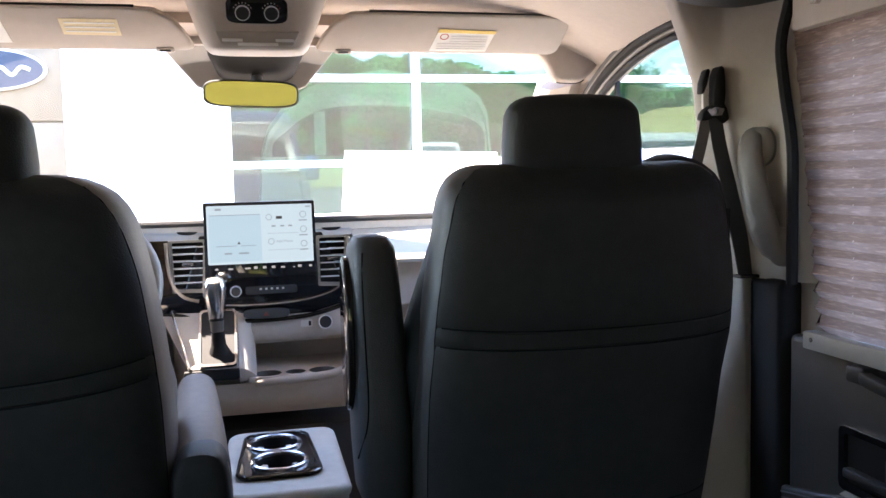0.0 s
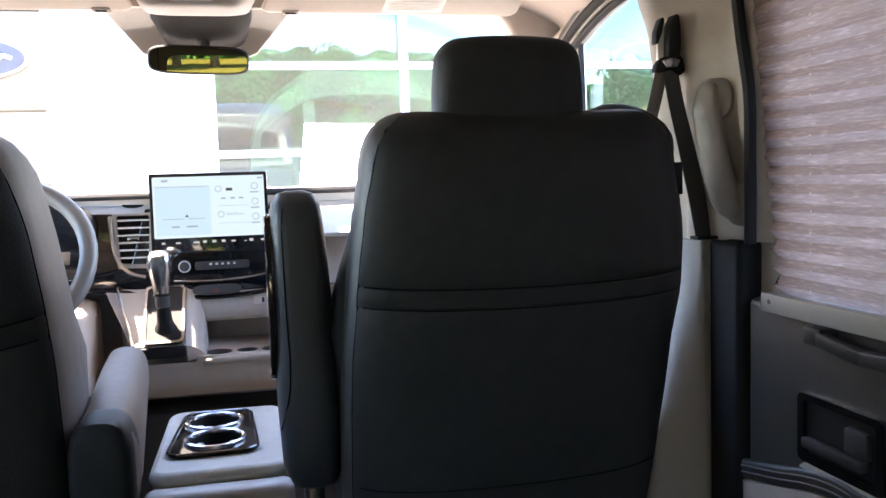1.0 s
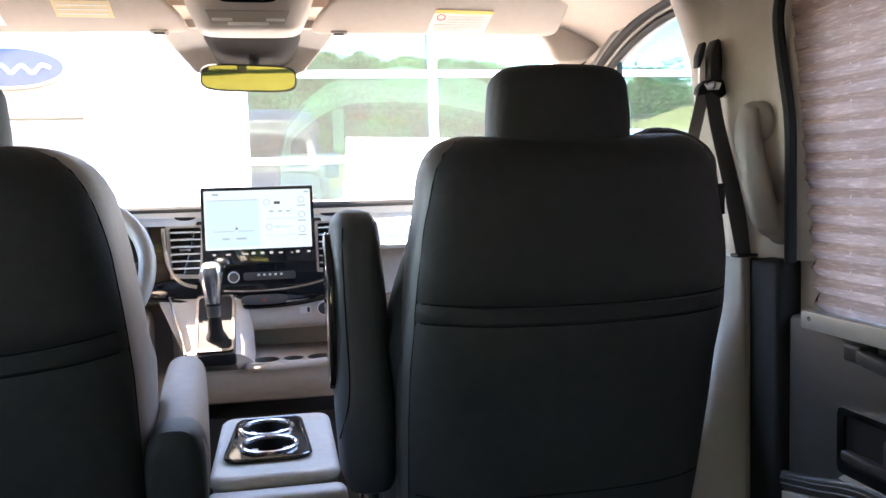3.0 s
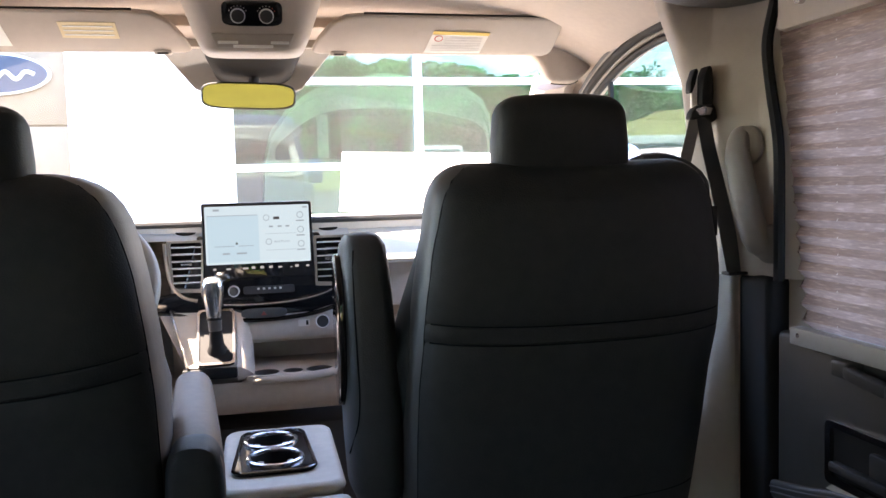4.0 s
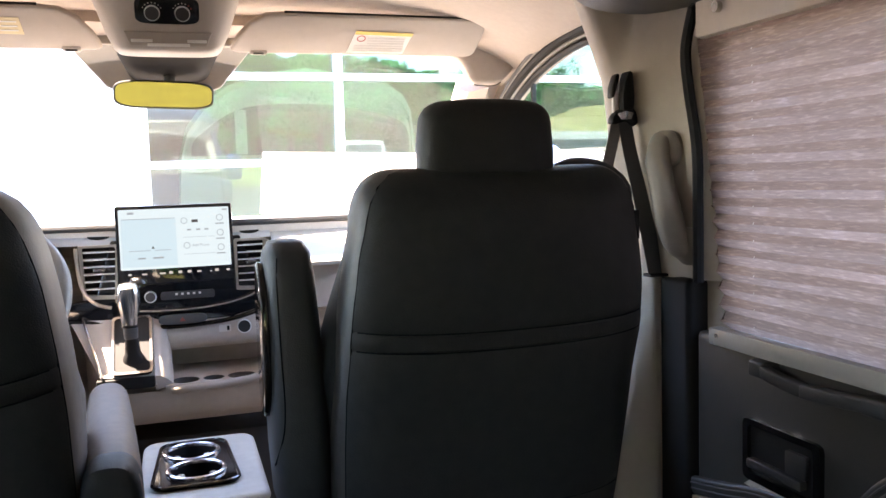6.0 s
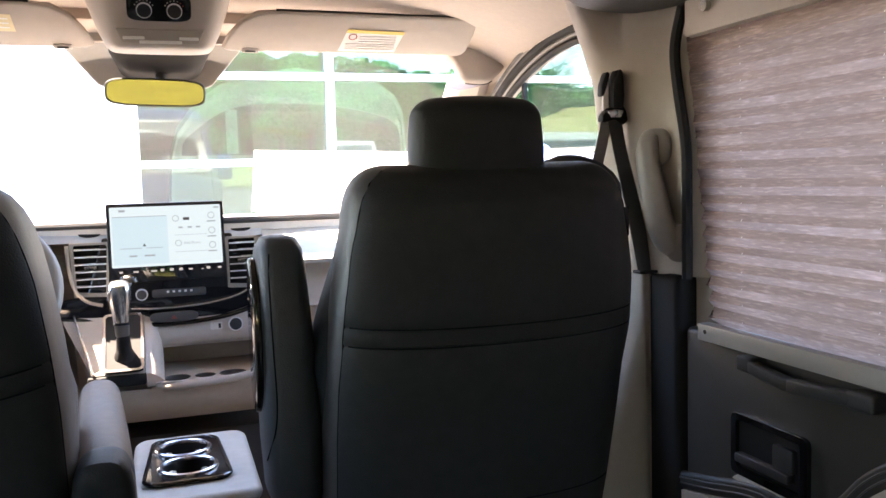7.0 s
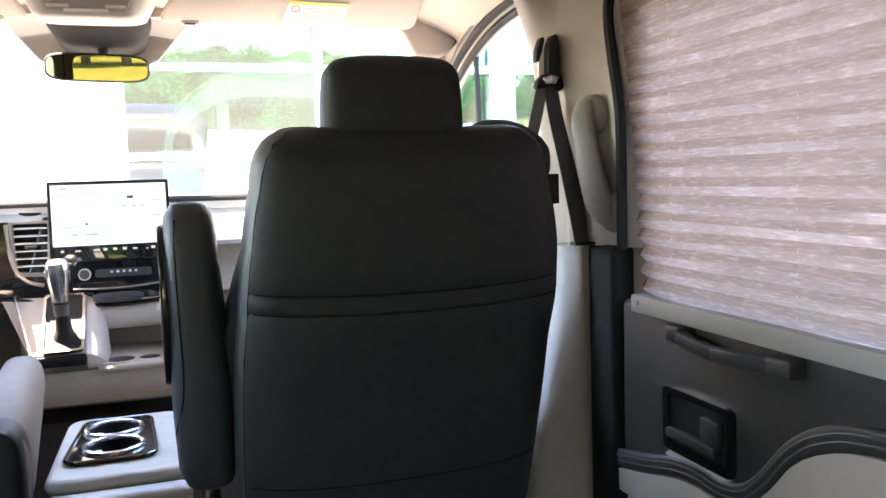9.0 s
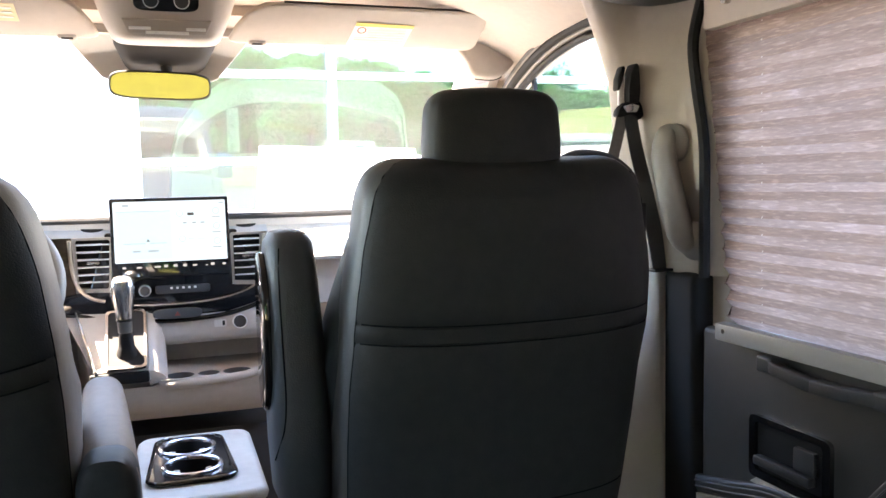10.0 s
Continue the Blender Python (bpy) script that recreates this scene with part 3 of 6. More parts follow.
# ---- sliding door trim ----
def sliding_door():
    d = thing("door_sliding", "charcoal vinyl sliding door trim with pull handle", "door", kind="structure")
    part("upper_panel", box(0.885, 0.914, -1.5, 1.27, 0.42, 0.772, 0.012, 3), DOORTRIM, d, "charcoal vinyl upper panel")
    part("lower_panel", box(0.889, 0.914, -1.5, 1.27, 0.0, 0.419, 0.01), GREIGE, d, "grey lower panel")
    curve = [(1.27, 0.486), (1.18, 0.505), (1.1, 0.525), (1.04, 0.532), (0.98, 0.529), (0.93, 0.54), (0.885, 0.575), (0.84, 0.625), (0.79, 0.66), (0.72, 0.682), (0.6, 0.69), (0.3, 0.69), (-0.2, 0.685)]
    line = smooth_path([(0.885, y, z) for y, z in curve], 5)
    roll = []
    for i, p in enumerate(line):
        run_to = (line[min(i + 1, len(line) - 1)] - line[max(i - 1, 0)]).normalized()
        side = Vector((1, 0, 0)).cross(run_to).normalized()
        roll.append([p + Vector((-0.002 - 0.009 * v, 0, 0)) + side * (0.0165 * u) - Vector((0, 0, 0.004)) for u, v in squircle(1, 1, 3.0, 18)])
    pad = part("padded_roll", loft(roll), DOORTRIM, d, "black padded roll along the panel")
    for off in (0.004, -0.006):
        stitch = []
        for i, p in enumerate(line):
            run_to = (line[min(i + 1, len(line) - 1)] - line[max(i - 1, 0)]).normalized()
            stitch.append(p + Vector((-0.0112, 0, -0.004)) + Vector((1, 0, 0)).cross(run_to).normalized() * off)
        part("stitch_line", tube(stitch, 0.0016, 6), MIDGREY, pad, "grey stitch line")
    poly = [(p.y, p.z - 0.022) for p in line[::2]] + [(-0.2, 0.425), (1.268, 0.425)]
    part("pocket_panel", slab(poly, 0.012, "x", 0.876), GREIGE, d, "light grey pocket panel")
    # pull handle: two mounts and a sagging grip
    grip = []
    for y, x, z, a, b in ((1.07, 0.866, 0.746, 0.008, 0.0085), (1.056, 0.862, 0.743, 0.0095, 0.0095), (1.042, 0.861, 0.7395, 0.01, 0.0098), (1.0, 0.86, 0.735, 0.01, 0.0098), (0.974, 0.86, 0.7325, 0.01, 0.0098), (0.969, 0.8605, 0.7325, 0.009, 0.0088), (0.964, 0.86, 0.733, 0.0105, 0.0103), (0.91, 0.86, 0.7355, 0.0105, 0.0103), (0.872, 0.862, 0.7385, 0.0105, 0.0103), (0.858, 0.864, 0.739, 0.0095, 0.0095), (0.835, 0.867, 0.739, 0.009, 0.009)):
        grip.append([Vector((x + u, y, z + v)) for u, v in squircle(a, b, 6.0, 20)])
    h = part("pull_handle", loft(grip), DARK, d, "black moulded pull handle")
    part("mount", box(0.853, 0.888, 1.05, 1.087, 0.731, 0.757, 0.005, 3), DARK, h)
    part("mount", box(0.855, 0.888, 0.815, 0.862, 0.726, 0.752, 0.006, 3), DARK, h)
    # latch in its recess
    l = part("latch_bezel", frame_slab(spread(rounded(0.953, 1.129, 0.547, 0.65, 0.01), 60), spread(rounded(0.968, 1.116, 0.56, 0.64, 0.006), 60), 0.012, "x", 0.877), GLOSSY, d, "glossy black latch bezel")
    part("latch_well", box(0.8835, 0.8885, 0.962, 1.115, 0.557, 0.643), RUBBER, l, "black latch recess")
    part("latch_lever", box(0.868, 0.884, 0.985, 1.11, 0.571, 0.587, 0.004), DARK, l, "black latch lever")
    part("lock_slider", box(0.872, 0.884, 0.98, 1.024, 0.588, 0.626, 0.004), DARK, l, "black lock slider")
    # pale vinyl stands for the reflection on the bulge below the latch
    part("scoop", slab([(1.13, 0.534), (0.97, 0.535), (0.955, 0.552), (1.0, 0.548), (1.1, 0.556)], 0.008, "x", 0.8785, 0.002), VINYL, l, "scoop under the latch, pale for the reflection on it")
    return d


sliding_door()


def blind(s):
    b = thing("pleated_blind", "mottled pinkish grey pleated window blind, lowered", "blind", (s * 0.88, 0.5, 0.775))
    flip = Matrix.Diagonal((s, 1, 1, 1))
    n, z0, z1 = 18, 0.788, 1.292
    rnd = random.Random(4)
    step = (z1 - z0) / n
    edge = [(rnd.uniform(-0.003, 0.003), rnd.uniform(-0.004, 0.004)) for _ in range(2 * n + 1)]
    cords = (1.103, 0.829, 0.55)
    for k in range(n):
        bm, holes = bmesh.new(), []
        last = prev = None
        ends = sorted([1.196 - 1.7 * (q / 44) ** 1.25 for q in range(45)] + [c + d for c in cords for d in (-0.0009, 0.0009)], reverse=True)
        for q, yy in enumerate(ends):
            row = []
            for i in (2 * k, 2 * k + 1, 2 * k + 1.18, 2 * k + 2):
                z = z0 + step * i / 2
                y = yy + 0.078 * (z - z0) / (z1 - z0) * max(0, (yy - 1.09) / 0.106)
                deep = 0.0024 + 0.0115 * (1 - 0.4 * (z - z0) / (z1 - z0)) * math.exp(-(1.196 - yy) / 0.04)
                x = 0.8825 + deep * (2 * abs(i % 2 - 1) - 1)
                wob = 0.0035 * noise.noise((y * 3.1, i * 1.2, 0.3))
                row.append(bm.verts.new((x + 0.5 * wob, y + (edge[int(i)][1] - 0.026 * (1 - abs(i % 2 - 1))) * (1 if q == 0 else 0), z + wob)))
            if last:
                slot = any(abs((yy + prev) / 2 - c) < 0.0004 for c in cords)
                for j in (0, 1, 2):
                    if slot and j == 1:
                        holes.append([v.co.copy() for v in (last[j], last[j + 1], row[j + 1], row[j])])
                    else:
                        bm.faces.new((last[j], last[j + 1], row[j + 1], row[j]))
            last, prev = row, yy
        pl = part("pleat", moved(bm, flip), CLOTH, b)
        # each hole is filled with a pale spot in place of daylight
        for quad in holes:
            hb = bmesh.new()
            hb.faces.new([hb.verts.new(p) for p in quad])
            part("cord_hole", moved(hb, flip), HOLE_LIGHT, pl, "pale spot for the light through a cord hole", smooth=False)
    part("bottom_rail", moved(box(0.867, 0.892, -0.504, 1.208, 0.7585, 0.788, 0.003), flip), RAILMAT, b, "pale grey bottom rail")
    part("top_rail", moved(box(0.87, 0.895, -0.504, 1.25, 1.29, 1.3, 0.003), flip), PILLARBEIGE, b, "beige top rail")
    part("rail_screw", moved(disc(0.866, 1.185, 0.776, 0.004, 0.003, "x", 12), flip), SATIN, b)
    return b


blind(1)


# ---- seats ----
def seat(name, cx, dz, s, group, label):
    """A captain's chair seen from behind; s is the side of its aisle armrest."""
    ob = thing(name, label, "seat", (cx, 1.3, FLOOR_Z), group)
    if s < 0:
        n = 3.1
        prof = ((0.40, 0.222, 0.10, 1.255), (0.46, 0.23, 0.105, 1.252), (0.55, 0.239, 0.105, 1.248), (0.66, 0.246, 0.105, 1.243), (0.75, 0.249, 0.105, 1.238), (0.82, 0.2515, 0.105, 1.2335), (0.88, 0.2485, 0.103, 1.229), (0.93, 0.2425, 0.1, 1.225), (0.97, 0.236, 0.097, 1.223))
        prof += tuple((0.985 + 0.086 * math.sin(t), 0.15 + 0.083 * math.cos(t) ** 0.8, 0.012 + 0.084 * math.cos(t) ** 0.7, 1.221) for t in (0.0, 0.2, 0.4, 0.6, 0.8, 0.98, 1.14, 1.28, 1.4, 1.48, 1.54)) + ((1.0725, 0.12, 0.006, 1.221),)
    else:
        n = 3.8
        prof = ((0.40, 0.262, 0.10, 1.255), (0.55, 0.263, 0.105, 1.248), (0.66, 0.262, 0.105, 1.243), (0.77, 0.259, 0.105, 1.237), (0.85, 0.252, 0.104, 1.231), (0.93, 0.241, 0.1, 1.226), (0.98, 0.232, 0.096, 1.223), (1.01, 0.223, 0.09, 1.222), (1.03, 0.212, 0.083, 1.221), (1.048, 0.198, 0.074, 1.221), (1.062, 0.18, 0.062, 1.221), (1.073, 0.158, 0.047, 1.221), (1.0795, 0.13, 0.03, 1.221), (1.083, 0.09, 0.012, 1.221))

    def shift(z):
        """The passenger backrest leans to the aisle from its top to its foot."""
        return 0.011 * min(1, max(0, (z - 0.74) / 0.16)) - 0.031 * min(1, max(0, (0.8 - z) / 0.36)) if s < 0 else 0.0

    def rise(u, z):
        return 0.012 * (abs(u) / 0.25) ** 2 * min(1, (z - 0.98) / 0.06) if z > 0.98 else 0.0
    rings = []
    for z, a, b, y in prof:
        rings.append([Vector((cx + shift(z) + u, y + v, z + dz + rise(u, z))) for u, v in squircle(a, b, n, 56)])
        if s > 0:
            rings[-1] = [p + Vector((0, 0.06 * max(0, (p.y - y) / b), 0)) for p in rings[-1]]
    # one leather on both seats; sun and shade are put into its tone
    back = part("backrest", loft(rings), LIT_SIDE if s > 0 else SHADED_SIDE, ob, "leatherette sides of the backrest")

    def skin(w, z, off):
        """A point on the rear of the backrest: w from -1 to 1 across, off in front of it."""
        for p, q in zip(prof, prof[1:]):
            if p[0] <= z <= q[0]:
                t = (z - p[0]) / (q[0] - p[0])
                a, b, y = (p[i] + t * (q[i] - p[i]) for i in (1, 2, 3))
                return Vector((cx + shift(z) + w * a, y - b * (1 - abs(w) ** n) ** (1 / n) - off, z + dz + rise(w * a, z)))

    def reach(z):
        return (0.97 if s > 0 else 0.957) - 0.06 * max(0, (z - 0.94) / 0.14) ** 1.5
    # black rear cover with a flat welt between two seams
    heights = [0.405 + 0.025 * k for k in range(16)] + [0.805, 0.811, 0.815, 0.835, 0.839, 0.845] + [0.87 + 0.02 * k for k in range(8)] + [p[0] for p in prof if p[0] > 1.012]
    welt = {0.805: 0.0035, 0.811: 0.0008, 0.815: 0.0042, 0.835: 0.0042, 0.839: 0.0008}
    sag = 0.026 if s > 0 else 0.009

    def bow(w, z):
        """The welt sags in the middle of the back."""
        return z + sag * (w * w - 1) * max(0, min(1, 1.3 - abs(z - 0.825) / 0.13))
    rows = []
    for z in heights:
        f, off = reach(z), welt.get(z, 0.0035)
        row = [skin(-f, z, -0.012)] + [skin(w, bow(w, z), off) for w in (f * math.sin(math.pi / 2 * k / 18) for k in range(-18, 19))] + [skin(f, z, -0.012)]
        rows.append(row)
    rows.append([p + Vector((0, 0.02, -0.006)) for p in rows[-1]])
    cover = part("rear_cover", loft(rows, caps=False, closed=False), SEAT, back, "black leatherette rear cover")
    for zz in (0.811, 0.839):
        part("seam", tube([skin(0.93 * k / 16, bow(0.93 * k / 16, zz), 0.0012) for k in range(-16, 17)], 0.0013, 6), STITCH, cover)
    part("seam", tube([skin(0.92 * k / 16, 0.556 - 0.005 * (1 - (k / 16) ** 2), 0.0038) for k in range(-16, 17)], 0.0011, 6), STITCH, cover)
    for sx in (-1, 1):
        part("piping", tube([skin(sx * reach(zz), zz, 0.002) for zz in [0.42 + 0.02 * k for k in range(33)]], 0.0015, 6), STITCH, back)
    # side bolsters reach forward
    for sx in (-1, 1):
        rr = []
        for z, a, y, o in ((0.42, 0.03, 1.3, 0.228), (0.6, 0.036, 1.315, 0.235), (0.7, 0.036, 1.315, 0.235), (0.76, 0.036, 1.31, 0.237), (0.85, 0.034, 1.3, 0.219), (0.94, 0.03, 1.285, 0.197), (1.0, 0.024, 1.272, 0.18), (1.035, 0.012, 1.262, 0.172)):
            o -= 0.014 if s > 0 else 0.03 * min(1, max(0, (0.78 - z) / 0.16))
            rr.append([Vector((cx + shift(z) + sx * o + u, y + v, z + dz)) for u, v in squircle(a, 0.085, 2.4, 18)])
        # driver's bolsters take the sunlit tone, the passenger's the dark one
        part("bolster", loft(rr), LIT_SIDE if s > 0 else SEAT, ob, "leatherette side bolster")
    hr = []
    head = [(1.045, 0.104, 0.045), (1.06, 0.109, 0.05), (1.1, 0.1085, 0.052), (1.125, 0.1065, 0.051)]
    head += [(1.143 + 0.036 * math.sin(t), 0.072 + 0.033 * math.cos(t) ** 0.9, 0.008 + 0.042 * math.cos(t) ** 0.7) for t in (0.0, 0.25, 0.5, 0.75, 0.95, 1.15, 1.32, 1.45, 1.54)]
    for z, a, b in head:
        hr.append([Vector((cx - 0.004 + u, 1.215 + v, z + dz - 0.006 * (abs(u) / 0.1) ** 2 * max(0, (z - 1.13) / 0.05))) for u, v in squircle(a, b, 3.4, 40)])
    part("headrest", loft(hr), SEAT, ob, "black leatherette headrest")
    for sx in (-0.055, 0.055):
        part("headrest_post", tube([(cx + sx, 1.22, 1.0 + dz), (cx + sx, 1.22, 1.06 + dz)], 0.006), CHROME, ob)
    part("seat_cushion", box(cx - 0.245, cx + 0.235, 1.3, 1.76, 0.36 + dz, 0.6 + dz, 0.05, 4), SEAT, ob, "black leatherette seat cushion")
    part("pedestal", box(cx - 0.19, cx + 0.19, 1.25, 1.68, 0.0, 0.37 + dz, 0.02), DARK, ob, "charcoal seat pedestal")
    part("skirt", box(cx + shift(0.4) - 0.225, cx + shift(0.4) + 0.225, 1.185, 1.25, 0.2, 0.43 + dz, 0.02, 3), SEAT, ob)
    return ob


front_right = seat("passenger_seat", 0.467, 0.0, -1, "front seats", "black leatherette captain's chair with raised aisle armrest")
front_left = seat("driver_seat", -0.406, -0.01, 1, "front seats", "black leatherette captain's chair with lowered aisle armrest")
# raised right shoulder of the passenger backrest
hump = []
for x, a in ((0.566, 0.1), (0.572, 0.4), (0.584, 0.68), (0.602, 0.88), (0.622, 0.98), (0.642, 1.0), (0.662, 0.97), (0.682, 0.89), (0.702, 0.76), (0.72, 0.58), (0.732, 0.38), (0.738, 0.12)):
    hump.append([Vector((x + 0.008, 1.262 + 0.05 * a * u, 1.018 + 0.07 * a * v)) for u, v in squircle(1, 1, 2.2, 24)])
part("shoulder_pad", loft(hump), SEAT, front_right, "raised shoulder of the backrest")
part("airbag_tag", box(0.7, 0.7575, 1.248, 1.252, 0.945, 0.995, 0.001), RUBBER, front_right, "small black fabric tag")


def raised_armrest(ob):
    rr = []
    for z, x, a, b, y in ((0.525, 0.172, 0.022, 0.04, 1.32), (0.535, 0.171, 0.036, 0.062, 1.32), (0.56, 0.17, 0.045, 0.074, 1.32), (0.64, 0.169, 0.048, 0.08, 1.323), (0.75, 0.166, 0.046, 0.08, 1.325), (0.85, 0.162, 0.043, 0.077, 1.325), (0.92, 0.16, 0.04, 0.072, 1.325), (0.95, 0.16, 0.036, 0.062, 1.325), (0.966, 0.16, 0.026, 0.045, 1.325), (0.97, 0.16, 0.012, 0.02, 1.325)):
        rr.append([Vector((x + u, y + v, z)) for u, v in squircle(a, b, 3.0, 32)])
    a = part("armrest", loft(rr), ARM, ob, "black leatherette armrest, folded up")
    part("armrest_panel", slab([(1.322 + u, 0.812 + v) for u, v in squircle(0.054, 0.124, 2.6, 44)], 0.012, "x", 0.113, 0.003), GLOSSY, a, "glossy black oval side panel")
    part("armrest_piping", tube(smooth_path([(0.139, 1.263, 0.945), (0.137, 1.257, 0.9), (0.138, 1.25, 0.8), (0.14, 1.249, 0.72), (0.136, 1.252, 0.67), (0.124, 1.275, 0.62)], 6), 0.0012, 6), STITCH, a, "black armrest piping")
    part("armrest_hinge", tube([(0.17, 1.32, 0.44), (0.17, 1.32, 0.53)], 0.016, 12), CHROME, a, "bare metal hinge post")


raised_armrest(front_right)


def lowered_armrest(ob):
    rr = []
    for y, x, a, b, z in ((1.18, -0.106, 0.038, 0.066, 0.612), (1.195, -0.106, 0.041, 0.072, 0.612), (1.28, -0.112, 0.042, 0.074, 0.612), (1.4, -0.122, 0.041, 0.066, 0.624), (1.55, -0.134, 0.039, 0.056, 0.636), (1.66, -0.143, 0.037, 0.05, 0.64), (1.7, -0.146, 0.033, 0.042, 0.64), (1.715, -0.147, 0.022, 0.026, 0.64)):
        rr.append([Vector((x + u, y, z + v)) for u, v in squircle(a, b, 2.7, 32)])
    part("armrest", loft(rr), ARMTOP, ob, "soft grey leatherette armrest, folded down")
    cap = []
    for y, a, b in ((1.157, 0.03, 0.05), (1.16, 0.04, 0.064), (1.167, 0.0465, 0.073), (1.185, 0.0495, 0.0765), (1.215, 0.05, 0.0768), (1.228, 0.0495, 0.0765), (1.234, 0.047, 0.073)):
        cap.append([Vector((-0.108 + 0.83 * u, y, 0.61 + v)) for u, v in squircle(a, b, 3.0, 32)])
    part("armrest_end", loft(cap), SEAT, ob, "black padded end of the armrest")


lowered_armrest(front_left)


# ---- centre console with cup holders ----
def console():
    c = thing("centre_console", "grey vinyl centre console with two cup holders", "console", (0.02, 1.65, 0))
    part("body", box(-0.086, 0.124, 1.47, 1.85, 0.0, 0.455, 0.022, 3), CONSOLE, c, "taupe vinyl console body")
    part("rear_pad", box(-0.1, 0.144, 1.415, 1.472, 0.04, 0.486, 0.017, 4), CONSOLE, c, "padded vinyl rear end")
    cups = ((0.009, 1.622), (0.002, 1.74))
    part("lid", plate(rounded(-0.09, 0.13, 1.475, 1.865, 0.025), [(x, y, 0.047) for x, y in cups], 0.458, 0.498), VINYL, c, "grey vinyl lid")
    part("lid_edge", tube([(u, v, 0.491) for u, v in rounded(-0.083, 0.123, 1.482, 1.858, 0.022)], 0.0135, 10, closed=True), VINYL, c, "rounded vinyl lid edge")
    part("lid_pad", plate(rounded(-0.084, 0.124, 1.481, 1.859, 0.022), [(x, y, 0.047) for x, y in cups], 0.4985, 0.5042), VINYL, c, "grey vinyl lid pad")
    line = [(0.007 + (u - 0.007) * (1.0 - 0.2 * (v - 1.545) / 0.272), v) for u, v in rounded(-0.073, 0.087, 1.545, 1.817, 0.03)]
    tray = part("cup_tray", plate(line, [(x, y, 0.047) for x, y in cups], 0.5046, 0.511), GLOSSY, c, "glossy black cup tray")
    part("tray_lip", tube([(u, v, 0.5105) for u, v in line], 0.004, 8, closed=True), GLOSSY, tray)
    for x, y in cups:
        part("cup_ring", ring(x, y, 0.511, 0.0465, 0.058, 0.007), CHROME, tray, "chrome cup holder ring")
        well = [[Vector((x + r * math.cos(k * math.pi / 18), y + r * math.sin(k * math.pi / 18), z)) for k in range(36)] for r, z in ((0.0468, 0.513), (0.0462, 0.49), (0.043, 0.462), (0.02, 0.4605), (0.002, 0.4605))]
        part("cup_well", loft(well, caps=False), RUBBER, tray, "black cup well")
        for a in (0.5, 2.6, 4.7):
            part("cup_finger", moved(box(-0.006, 0.006, -0.009, 0.009, -0.008, 0.0, 0.002), pose(x + 0.037 * math.cos(a), y + 0.037 * math.sin(a), 0.5, 0, 0, math.degrees(a))), PRINT, tray, "grey sprung cup finger")
    return c


console()


# ---- dashboard ----
def dashboard():
    d = thing("dashboard", "taupe and glossy black dashboard with grained trim", "dashboard", (0, 2.3, 0.3))
    # the main body follows one profile across the cab
    rows = []
    for k in range(-17, 18):
        x = 0.05 * k
        back = 0.05 * (x / 0.85) ** 2
        rows.append([Vector((x, y + (back if y < 2.5 else -2.5 * back), z)) for y, z in ((2.86, 0.4), (2.86, 0.93), (2.6, 0.955), (2.3, 0.967), (2.2, 0.967), (2.178, 0.958), (2.178, 0.935), (2.2, 0.925), (2.22, 0.8), (2.215, 0.72), (2.33, 0.7), (2.33, 0.4))])
    part("dash_body", loft(rows), TAUPE, d, "taupe moulded dash body")
    top = []
    for k in range(-17, 18):
        x = 0.05 * k
        back = 0.05 * (x / 0.85) ** 2
        top.append([Vector((x, y + (back if y < 2.5 else -2.5 * back), z)) for y, z in ((2.84, 0.937), (2.6, 0.961), (2.3, 0.972), (2.2, 0.972), (2.186, 0.968))])
    part("dash_top", loft(top, caps=False, closed=False), DASHTOP, d, "warm grey padded dash top")
    edge = [Vector((0.05 * k, 2.176 + 0.05 * (0.05 * k / 0.85) ** 2, 0.962)) for k in range(-17, 18)]
    part("dash_edge", tube(edge, 0.009, 8), DARK, d, "dark padded dash edge")
    part("grained_trim", slab([(-0.6, 0.948), (-0.235, 0.948), (-0.232, 0.77), (-0.36, 0.745), (-0.6, 0.745)], 0.02, "y", 2.19, 0.004), WOODY, d, "dark grained trim left of the screen")
    for x0, x1 in ((-0.6, -0.302), (-0.3, -0.146)):
        part("trim_cap", loft([[Vector((x, y, z)) for y, z in ((2.166, 0.921), (2.17, 0.928), (2.196, 0.952), (2.204, 0.955), (2.204, 0.918))] for x in (x0, x1)]), SILVERSTRIP, d, "silver sloping upper trim strip, bluish for the reflected sky")
    part("passenger_trim", loft([[Vector((x, y, z - 0.02 * max(0, x - 0.4))) for y, z in ((2.088, 0.848), (2.08, 0.858), (2.098, 0.876), (2.18, 0.932), (2.204, 0.94), (2.21, 0.84))] for x in (0.227, 0.4, 0.6, 0.85)]), PILLARGREY, d, "pale sloping trim on the passenger side")
    part("trim_cap", loft([[Vector((x, y, z)) for y, z in ((2.166, 0.921), (2.17, 0.928), (2.196, 0.95), (2.204, 0.953), (2.204, 0.918))] for x in (0.13, 0.226)]), SILVERSTRIP, d)
    part("centre_fascia", slab([(-0.16, 0.93), (0.15, 0.93), (0.2, 0.8), (0.212, 0.745), (0.12, 0.72), (-0.06, 0.715), (-0.23, 0.735), (-0.36, 0.745), (-0.36, 0.765), (-0.2, 0.79)], 0.03, "y", 2.165, 0.006), GLOSSY, d, "piano black centre stack")
    sweep = smooth_path([(0.205, 2.162, 0.80), (0.17, 2.158, 0.775), (0.1, 2.158, 0.757), (0.0, 2.158, 0.749), (-0.1, 2.158, 0.752)], 6)
    part("chrome_sweep", tube(sweep, 0.003, 8), SATIN, d, "thin silver sweep line")
